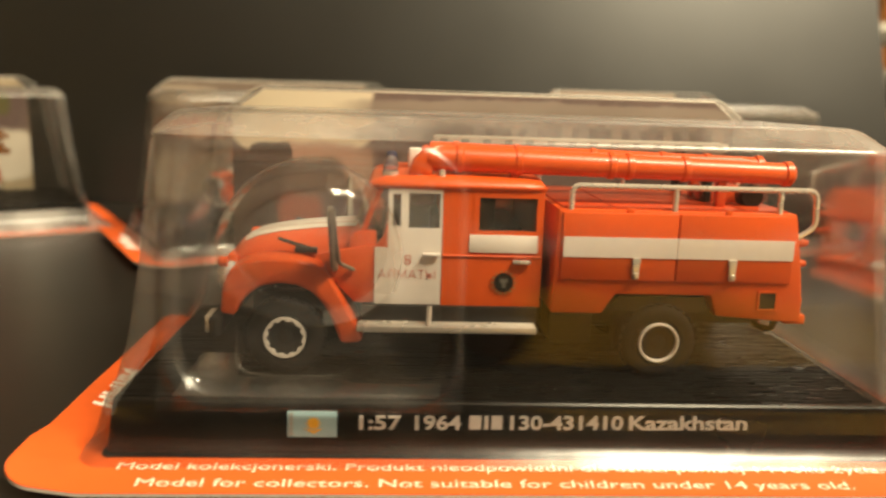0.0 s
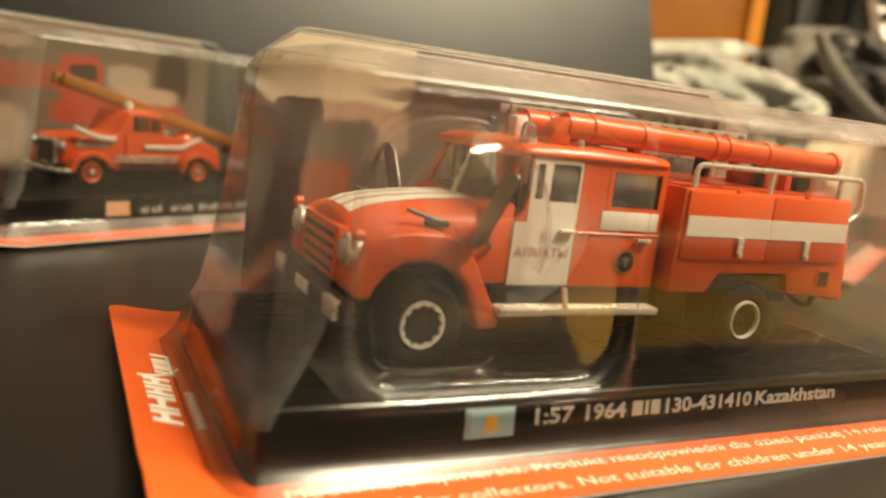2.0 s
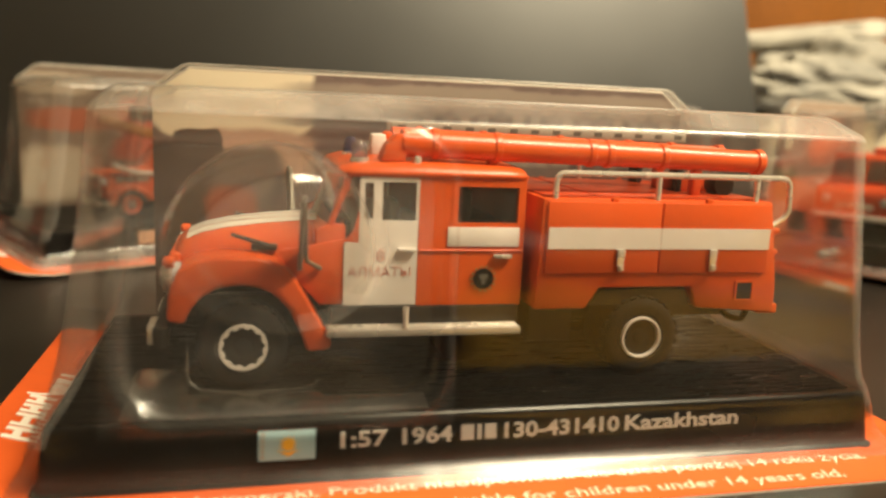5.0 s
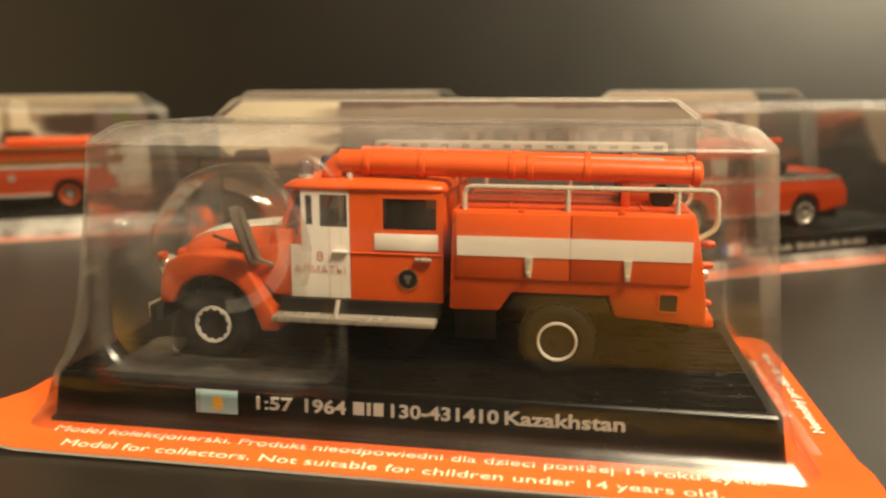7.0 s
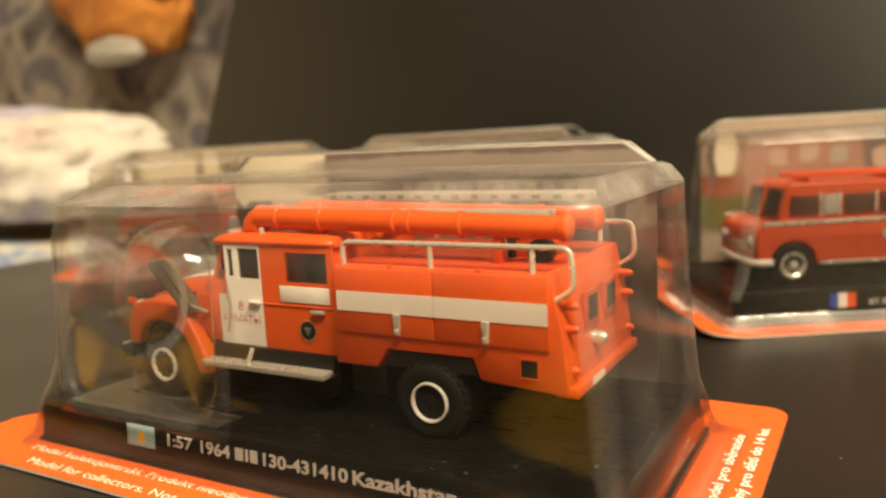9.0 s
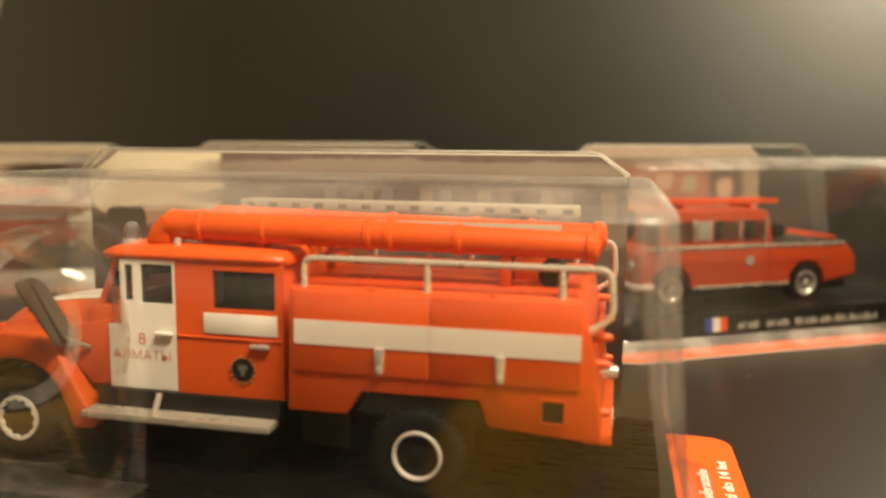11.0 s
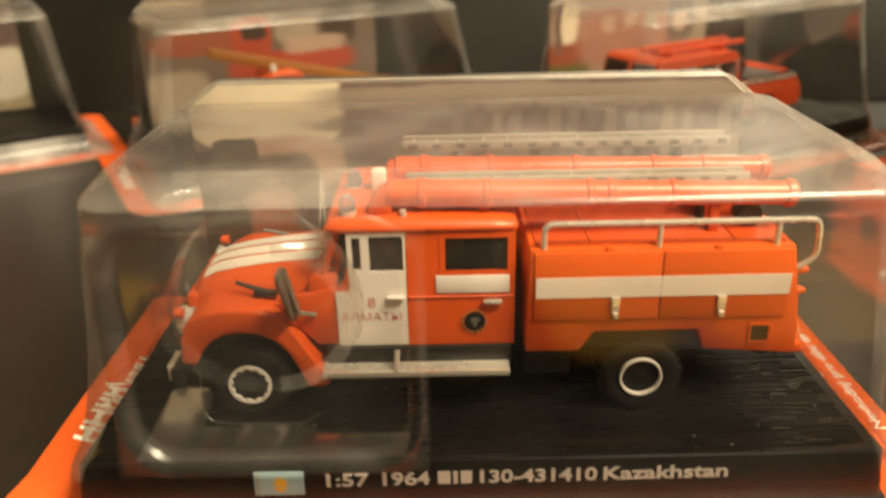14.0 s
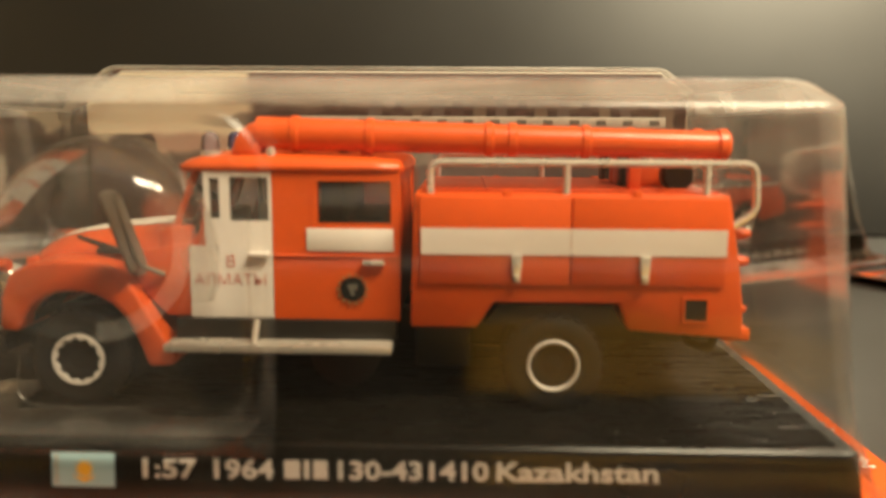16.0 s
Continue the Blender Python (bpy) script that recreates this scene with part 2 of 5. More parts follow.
def round_rect(x0, x1, y0, y1, r, n=6, r_last=None):
    """A rectangle with rounded corners; r_last: another radius for the corner at x0, y0."""
    out, keep, q = [], r, r if r_last is None else r_last
    for cx, cy, a0 in ((x1 - r, y0 + r, -90), (x1 - r, y1 - r, 0), (x0 + r, y1 - r, 90), (x0 + q, y0 + q, 180)):
        r = q if a0 == 180 else keep
        for k in range(n + 1):
            a = radians(a0 + 90 * k / n)
            out.append((cx + r * math.cos(a), cy + r * math.sin(a)))
    return out


def wall(x0, x1, z0, z1, y0, y1, holes=(), bm=None):
    """An upright slab along x with rectangular openings (x0, x1, z0, z1) right through it."""
    xs = sorted({x0, x1, *(h[0] for h in holes), *(h[1] for h in holes)})
    zs = sorted({z0, z1, *(h[2] for h in holes), *(h[3] for h in holes)})
    fresh = bmesh.new()

    def solid(i, j):
        if not (0 <= i < len(xs) - 1 and 0 <= j < len(zs) - 1):
            return False
        cx, cz = (xs[i] + xs[i + 1]) / 2, (zs[j] + zs[j + 1]) / 2
        return not any(h[0] < cx < h[1] and h[2] < cz < h[3] for h in holes)

    def face(*p):
        fresh.faces.new([fresh.verts.new(q) for q in p])

    for i in range(len(xs) - 1):
        for j in range(len(zs) - 1):
            if not solid(i, j):
                continue
            a, b, c, d = xs[i], xs[i + 1], zs[j], zs[j + 1]
            for y in (y0, y1):
                face((a, y, c), (b, y, c), (b, y, d), (a, y, d))
            for di, dj, p, q in ((-1, 0, (a, c), (a, d)), (1, 0, (b, c), (b, d)), (0, -1, (a, c), (b, c)), (0, 1, (a, d), (b, d))):
                if not solid(i + di, j + dj):
                    face((p[0], y0, p[1]), (q[0], y0, q[1]), (q[0], y1, q[1]), (p[0], y1, p[1]))
    bmesh.ops.remove_doubles(fresh, verts=fresh.verts[:], dist=0.001)
    return merge(bm, fresh)


def lettering(name, text, size, m, material, parent, width=None, weight=0.0, depth=0.03, label=""):
    """Raised print: m puts the text's own x, y plane into its parent, in millimetres."""
    cu = bpy.data.curves.new(name, "FONT")
    cu.body, cu.size, cu.offset, cu.extrude, cu.align_x = text, size, weight, depth, "LEFT"
    cu.resolution_u = 3
    tmp = new(name, cu)
    me = bpy.data.meshes.new_from_object(tmp.evaluated_get(bpy.context.evaluated_depsgraph_get()))
    bpy.data.objects.remove(tmp)
    bpy.data.curves.remove(cu)
    xs = [v.co.x for v in me.vertices]
    k = width / (max(xs) - min(xs)) if width else 1
    me.transform(Matrix.Scale(MM, 4) @ m @ Matrix.Diagonal((k, 1, 1, 1)) @ Matrix.Translation((-min(xs), 0, 0)))
    me.materials.append(material)
    ob = new(name, me)
    ob.parent = parent
    if label:
        ob["label"] = label
    return ob
# ---------------------------------------------------------------- the packs: card, plinth, printed insert, clear cover
CARD_EDGE = (-72.9, 85, -23, 67)


def curl(x):
    """How far the free end of a card has sprung up."""
    return 2.3 * (max(-61.5 - x, 0) / 11.4) ** 1.4


def swell(y):
    """How far the front margin of the large card is pushed up along the plinth."""
    return 1.1 * min(max((y + 23) / 6.5, 0), 1) ** 1.3 if y < -8 else 0


def backing_card(m, label, front=True, seed=1.0):
    """A thin orange card with rounded corners, slightly bowed, printed along its margins."""
    ob = thing("backing_card", label, "card", "orange backing cards under the packs")
    bm = bmesh.new()
    outline = round_rect(*CARD_EDGE[:3], CARD_EDGE[3] if front else 59, 5, 6)
    long_edge = []
    for (xa, ya), (xb, yb) in zip(outline, outline[1:] + outline[:1]):
        n = max(1, int(math.hypot(xb - xa, yb - ya) / 7))
        long_edge += [(xa + (xb - xa) * k / n, ya + (yb - ya) * k / n) for k in range(n)]

    def lift(x, y, s):
        return 0.25 * max(noise.noise(Vector((x * 0.035, y * 0.035, seed))), 0) * max((s - 0.8) / 0.2, 0) + curl(6 + (x - 6) * s) + (swell(22 + (y - 22) * s) if front else 0)

    rows = []
    for base, steps in ((0.05, (0.3, 0.7, 0.85, 0.89, 0.93, 0.97, 1.0)), (0.75, (1.0, 0.97, 0.93, 0.89, 0.85, 0.7, 0.3))):
        for s in steps:
            rows.append([bm.verts.new((6 + (x - 6) * s, 22 + (y - 22) * s, base + lift(x, y, s))) for x, y in long_edge])
    n = len(long_edge)
    for lo, hi in zip(rows, rows[1:]):
        for i in range(n):
            bm.faces.new((lo[i], lo[(i + 1) % n], hi[(i + 1) % n], hi[i]))
    bm.faces.new(rows[0][::-1]), bm.faces.new(rows[-1])
    part("sheet", bm, ORANGE, ob)
    part("cut_edge", loft([[(6 + (x - 6) * 1.001, 22 + (y - 22) * 1.001, z + lift(x, y, 1.0)) for x, y in long_edge] for z in (0.12, 0.62)], True, False, False), CARDBACK, ob, "raw pale cut edge")
    if front:
        lines = (("Model kolekcjonerski. Produkt nieodpowiedni dla dzieci poniżej 14 roku życia.", -57, -17.3, 124), ("Model for collectors. Not suitable for children under 14 years old.", -53, -21.3, 113))
        for words, x, y, w in lines:
            text = lettering("warning_text", words, 2.7, pose(x, y, 0.84), INK_CARD, ob, w, -0.01, 0.02, "white printed warning line")
            for v in text.data.vertices:
                v.co.z += swell(v.co.y * 1000) * MM
        lettering("side_text", "Model pro sběratele", 2.9, pose(78.6, 14, 0.95, 0, 0, 90), INK_WHITE, ob, 34, 0.02, 0.02, "small white printed line")
        lettering("side_text", "Nevhodný pro děti do 14 let", 2.9, pose(82.6, 7, 1.0, 0, 0, 90), INK_WHITE, ob, 46, 0.02, 0.02, "small white printed line")
    # the maker's mark, as plain strokes and a swoosh that follow the curl of the card
    def sign(strokes, name="mark_bar"):
        bm = bmesh.new()
        for x0, y0, x1, y1, w in strokes:
            prism([(x0, y0), (x0, y0 + w), (x1, y1 + w), (x1, y1)], "z", 0.78, 1.02, bm=bm)
        for v in bm.verts:
            v.co.z += curl(v.co.x)
        part(name, bm, INK_WHITE, ob, "white bar of the maker's mark", smooth=False)

    for y, w in ((6.8, 4.4), (11.6, 5.2), (17.2, 3.6), (21.2, 3.8)):
        sign([(-65.7, y, -69.9, y + 0.5, 1.1), (-65.7, y + w - 1.2, -69.9, y + w - 0.9, 1.1), (-67.4, y + 0.8, -68.6, y + 0.9, w - 1.4)])
    for y, w in ((27.4, 2.6), (30.4, 2.6), (33.4, 3.4)):
        sign([(-64.4, y, -67.6, y + 0.4, 0.8), (-64.4, y + w - 0.8, -67.6, y + w - 0.5, 0.8), (-64.4, y + 0.6, -65.1, y + 0.7, w - 1.0)])
    arc = [(-70.6 + 7.4 * math.sin(a), 25.6 + 4.0 * (1 - math.cos(a * 1.5))) for a in [0.1 * k for k in range(14)]]
    sign([(xa, ya - 0.3, xb, yb - 0.3, 0.6) for (xa, ya), (xb, yb) in zip(arc, arc[1:])], "swoosh")
    bm = bmesh.new()
    for k in range(9):
        box(-64.0, -62.5, 6.4 + 1.6 * k, 6.9 + 1.6 * k, 0.78, 1.02, bm=bm)
        box(-63.4, -63.1, 6.9 + 1.6 * k, 7.6 + 1.6 * k, 0.78, 1.02, bm=bm)
    for v in bm.verts:
        v.co.z += curl(v.co.x)
    part("small_mark", bm, INK_WHITE, ob, "thin line of unreadable print")
    ob.matrix_world = m
    return ob


def plinth(m, label, flag=None, words=True, bars=()):
    """A black moulded display base with sloping sides and a ribbed road on its top."""
    ob = thing("display_plinth", label, "plinth", "black display plinths")
    rings = []
    for z, x0, x1, y0, y1, r in ((0.8, -61, 72, -13.5, 47.2, 1.5), (2.2, -61, 72, -13.5, 47.2, 1.5), (2.4, -60.4, 71.4, -12.9, 46.6, 1.4), (10.9, -59.2, 70.2, -12.3, 45.2, 1.2), (11.25, -58.8, 69.8, -12.0, 44.8, 1.0)):
        rings.append([(x, y, z) for x, y in round_rect(x0, x1, y0, y1, r, 4)])
    part("base", loft(rings), PLINTH, ob)
    rng = random.Random(3)
    bm = bmesh.new()
    y = -10.5
    while y < 43.5:
        x = -58.4
        while x < 66:
            ln = rng.uniform(8, 26)
            box(x, min(x + ln, 68), y, y + rng.uniform(0.14, 0.3), 11.0, 11.25 + rng.uniform(0.12, 0.28), bm=bm)
            x += ln + rng.uniform(0.5, 5)
        y += rng.uniform(0.5, 0.8)
    tagged(part("road_grain", bm, ROAD, ob, "fine raised streaks of the moulded road", smooth=False), kind="stuff")

    def on_face(x, up, lift=0.06):
        return pose(x, -12.92, 2.3, 0, 0, 0) @ pose(0, 0, 0, 86, 0, 0) @ Matrix.Translation((0, up, lift))

    def on_title(x):
        return on_face(x, 4.5 + 0.007 * x) @ pose(0, 0, 0, 0, 0, 0.4)

    if words:
        lettering("scale_text", "1:57", 3.3, on_title(-19.5), INK_TITLE, ob, 6.9, 0.085)
        lettering("year_text", "1964", 3.3, on_title(-10.4), INK_TITLE, ob, 7.6, 0.085)
        bm = bmesh.new()
        for x, w in ((-1.5, 2.0), (1.0, 0.7), (2.2, 1.8)):
            box(x, x + w, 0, 2.35, 0, 0.05, bm=bm)
        bm.transform(on_title(0))
        part("make_bars", bm, INK_TITLE, ob, "short white bars in place of the make")
        lettering("type_text", "130-431410", 3.3, on_title(5.3), INK_TITLE, ob, 18.9, 0.085)
        lettering("country_text", "Kazakhstan", 3.3, on_title(25.2), INK_TITLE, ob, 20.1, 0.085)
    if bars:
        bm = bmesh.new()
        for x, w in bars:
            k = x
            while k < x + w:
                box(k, k + 0.6 + 0.9 * abs(math.sin(k * 3.7)), 0, 1.7 + 0.6 * (math.sin(k * 5.1) > 0), 0, 0.05, bm=bm)
                k += 2.0
        bm.transform(on_face(0, 3.4))
        part("title_bars", bm, INK_GREY, ob, "pale unreadable title as plain bars")
    if flag:
        bm = bmesh.new()
        w = 8.0 / len(flag)
        for i, c in enumerate(flag):
            b = bmesh.new()
            box(-31.1 + w * i, -31.1 + w * (i + 1), 3.0, 7.4, 0, 0.06, bm=b)
            b.transform(on_face(0, 0, 0.05))
            part("flag", b, c, ob, "small printed flag")
        if len(flag) == 1 and words:
            b = bmesh.new()
            lathe([(0.85, 0.0), (0.85, 0.05)], (-26.9, 5.3, 0.07), "z", 16, b)
            for k in range(12):
                a = k * math.pi / 6
                p = [(-26.9 + 1.35 * math.cos(a), 5.3 + 1.35 * math.sin(a)), (-26.9 + 0.8 * math.cos(a + 0.2), 5.3 + 0.8 * math.sin(a + 0.2)), (-26.9 + 0.8 * math.cos(a - 0.2), 5.3 + 0.8 * math.sin(a - 0.2))]
                prism(p, "z", 0.07, 0.11, bm=b)
            prism([(-28.5, 4.5), (-26.9, 3.5), (-25.3, 4.5), (-26.9, 4.1)], "z", 0.07, 0.11, bm=b)
            b.transform(on_face(0, 0, 0.05))
            part("flag_sun", b, FLAG_YELLOW, ob, "yellow sun and bird on the flag")
            b = bmesh.new()
            for k in range(5):
                lathe([(0.35, 0.0), (0.35, 0.04)], (-30.5, 3.6 + 0.8 * k, 0.07), "z", 8, b)
            b.transform(on_face(0, 0, 0.05))
            part("flag_ornament", b, INK_GREY, ob)
    ob.matrix_world = m
    return ob


PX0, PX1, PZ0, PZ1 = -52.0, -2.6, 9.6, 53.4


def cover(m, label, top=57.0, back=61.2, left=-53.6, right=68.0, bulge=True, skirt=4):
    """A vacuum-formed clear cover: skirt on the card, walls with draft, rounded shoulders, a raised ridge along the back."""
    ob = thing("blister_cover", label, "blister pack", "clear blister covers")
    rings = []
    spec = [(0.95, -65.6, 79.5, -18.8 if bulge else -22.2, 52.5, 5.0), (1.05, -65.0, 77.6, -17.6, 50.8, 4.4), (1.7, -64.5, 76.2, -16.8, 49.6, 4.0), (2.5, -64.0, 75.2, -16.1, 48.8, 3.7), (3.4, -63.4, 74.4, -15.2, 48.2, 3.4), (4.3, -62.7, 73.7, -14.3, 47.8, 3.1), (5.2, -62.2, 73.1, -13.8, 47.5, 3.0), (6.8, -61.7, 72.6, -13.4, 47.2, 2.9), (8.8, -61.2, 72.2, -13.0, 46.9, 2.7), (11.2, -60.4, 71.4, -12.7, 46.5, 2.7), (14.0, -59.0, 70.6, -11.9, 46.1, 3.2)]
    rs = 3.9 if bulge else 3.6

    def corner_r(z):
        return 3.2 + 2.6 * min(max((z - 14) / 8, 0), 1)

    def rise(z):
        return min(max((z - 14.0) / (top - rs - 14.0), 0), 1)

    steps = 8
    for k in range(1, steps + 1):
        t = k / steps
        z = 14.0 + (top - rs - 14.0) * t
        spec.append((z, -59.0 + (left + 59.0) * t ** 0.8, 70.6 + (right - 70.6) * t ** 0.8, -11.9 + 2.2 * t ** 0.6, 46.1 - 0.6 * t, 3.2 + 2.0 * t))
    for dz, dy, dx in ((0.5 - rs, 0.2, 0.1), (1.0 - rs, 0.7, 0.3), (-0.7, 5.0, 1.9), (-0.3, 5.9, 2.5), (0.0, 7.2, 3.4)):
        spec.append((top + dz, left + dx, right - dx, -9.7 + dy, 45.5 - 0.8 * dx, 5.2))
    for z, x0, x1, y0, y1, r in spec:
        rings.append([(x, y, z) for x, y in round_rect(x0, x1, y0, y1, r, 6, corner_r(z) if bulge and z > 13 else None)])
    bm = bmesh.new()
    rows = [[bm.verts.new(p) for p in r] for r in rings]
    n = len(rings[0])
    for a, b in zip(rows, rows[1:]):
        for i in range(n):
            f = bm.faces.new((a[i], a[(i + 1) % n], b[(i + 1) % n], b[i]))
            k = rows.index(a)
            corner = i % 7 < 6
            f.material_index = 2 if k in (18, 22) or (k > 18 and corner) else 3 if k > 18 else 4 if corner and k > 7 else (7 if skirt > 4 else 2) if not bulge and k <= skirt else 5 if bulge and 2 <= k <= 5 else 6 if bulge and i % 14 == 6 and k > 8 else 0
    # top sheet, drawn as a grid so that it can be uneven
    topring = rings[-1]
    centre = [[bm.verts.new((x * s + 7.2 * (1 - s), y * s + 18 * (1 - s), top + 0.25 * (1 - s))) for x, y, _ in topring] for s in (0.8, 0.5, 0.2)]
    prev = rows[-1]
    for row in centre:
        for i in range(n):
            bm.faces.new((prev[i], prev[(i + 1) % n], row[(i + 1) % n], row[i])).material_index = 1
        prev = row
    bm.faces.new(prev).material_index = 1
    for v in bm.verts:
        p = v.co * 0.045
        k = 0.3 + 0.7 * min(max((v.co.z - 10) / 20, 0), 1)
        p = p * (2.2 if v.co.z < 6 else 1.0)
        v.co += Vector((noise.noise(p + Vector((3, 0, 0))), noise.noise(p + Vector((0, 7, 0))), 0.7 * noise.noise(p + Vector((0, 0, 5))))) * 0.55 * k
    if bulge:
        # opening in the front wall where the stiffening panel stands proud
        for co, no in (((PX0, 0, 0), (1, 0, 0)), ((PX1, 0, 0), (1, 0, 0)), ((0, 0, PZ0), (0, 0, 1)), ((0, 0, PZ1), (0, 0, 1))):
            bmesh.ops.bisect_plane(bm, geom=bm.verts[:] + bm.edges[:] + bm.faces[:], plane_co=co, plane_no=no, dist=1e-4)
        gone = []
        for f in bm.faces:
            c = f.calc_center_median()
            if PX0 < c.x < PX1 and PZ0 < c.z < PZ1 and c.y < -3:
                gone.append(f)
        bmesh.ops.delete(bm, geom=gone, context="FACES")
    part("shell", bm, BLISTER, ob, angle=60, also=(SCUFFED, FOLD, MILKY, EDGE, SKIRT, VEIL, GLARE))
    # ridge along the back edge
    bm = bmesh.new()
    sil = [(left + 1.2, top - 6), (left + 2.6, top - 0.8), (left + 8.5, back - 0.4), (left + 10, back), (right - 12.5, back), (right - 11, back - 0.4), (right - 6.0, top + 0.2), (right - 4.8, top - 5)]
    ra = [(x, 40.0 - 0.3 * (z - top), z) for x, z in sil]
    rb = [(x + (0.6 if i < 4 else -0.6), 41.6, z + (0.35 if 1 < i < 6 else 0)) for i, (x, z) in enumerate(sil)]
    rc = [(x, 44.6, z + (0.35 if 1 < i < 6 else 0)) for i, (x, z) in enumerate(sil)]
    rd = [(x, 46.2, z - 0.6) for x, z in sil]
    loft([ra, rb, rc, rd], False, False, False, bm)
    part("ridge", bm, SCUFFED, ob, angle=25)
    part("ridge_fold", sweep([(x, 40.9 - 0.15 * (z - top), z + 0.1) for x, z in sil[1:7]], 0.35, 6), FOLD, ob, "pale fold along the ridge")
    if bulge:
        # stiffening panel pressed out of the front wall, with a round dish over the bonnet
        bead = ((0.0, 0.0), (0.5, -0.9), (1.0, -1.5), (1.5, -1.75), (2.1, -1.6), (2.7, -1.05), (3.2, -0.3), (3.6, 0.2), (3.9, 0.37), (4.2, 0.4), (4.6, 0.4))

        def wall_y(z, x=0):
            """The front wall of the shell, round its corner too."""
            t, r = rise(z), corner_r(z)
            over = max(-59.0 + (left + 59.0) * t ** 0.8 + r - x, 0)
            base = -11.9 + 2.2 * t ** 0.6 if z > 14 else -12.7 + 0.8 * (z - 11.2) / 2.8 if z > 11.2 else -13.0 + 0.3 * (z - 8.8) / 2.4
            return base + r - math.sqrt(max(r * r - over * over, 0))

        bm = bmesh.new()
        rr = []
        for inset, proud in bead:
            ring = round_rect(PX0 + inset, PX1 - inset, PZ0 + inset, PZ1 - inset, 0.05 if inset == 0 else 8.8 - 0.5 * inset, 9)
            full = []
            for i, (a, b) in enumerate(zip(ring, ring[1:] + ring[:1])):
                full += [(a[0] + (b[0] - a[0]) * k / 12, a[1] + (b[1] - a[1]) * k / 12) for k in range(12 if i % 10 == 9 else 1)]
            rr.append([(x, wall_y(z, x) + proud, z) for x, z in full])
        n = len(rr[0])
        cx, cz = -26.2, 35.8
        dish = []
        for r, y in ((13.8, 0.4), (13.5, 0.42), (13.2, 0.7), (12.5, 1.3), (11.7, 1.9), (10.7, 2.3), (9.6, 2.45), (5.0, 2.45)):
            dish.append([(r, y)] * n)
        ang = [math.atan2(z - cz, x - cx) for x, y, z in rr[-1]]
        for row in dish:
            ring = []
            for (r, d), a in zip(row, ang):
                x, z = cx + r * math.cos(a) * (1 if math.cos(a) > 0 else 1.28), cz + 0.93 * r * math.sin(a)
                ring.append((x, wall_y(z) + 0.4 + 0.3 * (d - 0.4), z))
            rr.append(ring)
        loft(rr, True, False, True, bm)
        # only the dish's right slope carries the crescent of sheen
        for i, f in enumerate(bm.faces):
            f.material_index = 1 if i // n in (1, 5) else 3 if i // n < 8 else 0 if not 13 <= i // n < 16 else 2 if f.calc_center_median().x > cx + 1 else 3
        part("pressed_panel", bm, PANEL, ob, angle=60, also=(LIP, CRESCENT, BEAD))
        # round dome that grips the bonnet
        bm = bmesh.new()
        prof = [(3.0, -7.4), (7.0, -7.0), (10.6, -6.2), (13.4, -4.8), (15.2, -2.8), (16.2, -0.6), (16.8, 1.4), (16.9, 5.0), (16.6, 10.0), (16.0, 15.0)]
        rr = []
        for r, y in prof:
            ring = []
            for k in range(33):
                a = radians(-22 + 224 * k / 32)
                deep = max(math.sin(a), 0) * max(y - 1.4, 0)
                wide = 1.0 if math.cos(a) < 0 else 0.92 - 0.32 * min(deep / 3, 1)
                ring.append((-28.6 + r * math.cos(a) * wide, min(y, 1.4) + deep, 32.6 + r * math.sin(a)))
            rr.append(ring)
        loft(rr, False, False, False, bm)
        for f in bm.faces:
            f.material_index = 1 if -0.8 < f.calc_center_median().y < 1.6 else 0
        rim = bend([(-41.6, 0.5, 21.0), (-41.4, -1.6, 13.6), (-39.6, -2.2, 12.2), (-33.0, -2.7, 11.9), (-23.6, -2.7, 12.1), (-21.6, -2.0, 13.4)], 1.6)
        part("wheel_pocket", sweep(rim, [0.08 + 0.16 * abs(math.sin(1.7 * k)) for k in range(len(rim))], 7), LIP, ob, "crinkled fold round the front wheel")
        floor_line = [(-49.6, -12.0), (-6.5, -12.0), (-6.0, -5.6), (-21.4, -5.4), (-22.0, -3.0), (-41.2, -3.0), (-41.8, 7.0), (-43.0, 9.0), (-48.6, 9.4), (-50.0, 8.0)]
        part("pocket_floor", prism(floor_line, "z", 11.75, 12.05, 0.1), LEDGE, ob, "clear ledge pressed down onto the plinth")
        part("inner_dome", bm, DOME, ob, angle=60, also=(LIP,))
    ob.matrix_world = m
    return ob


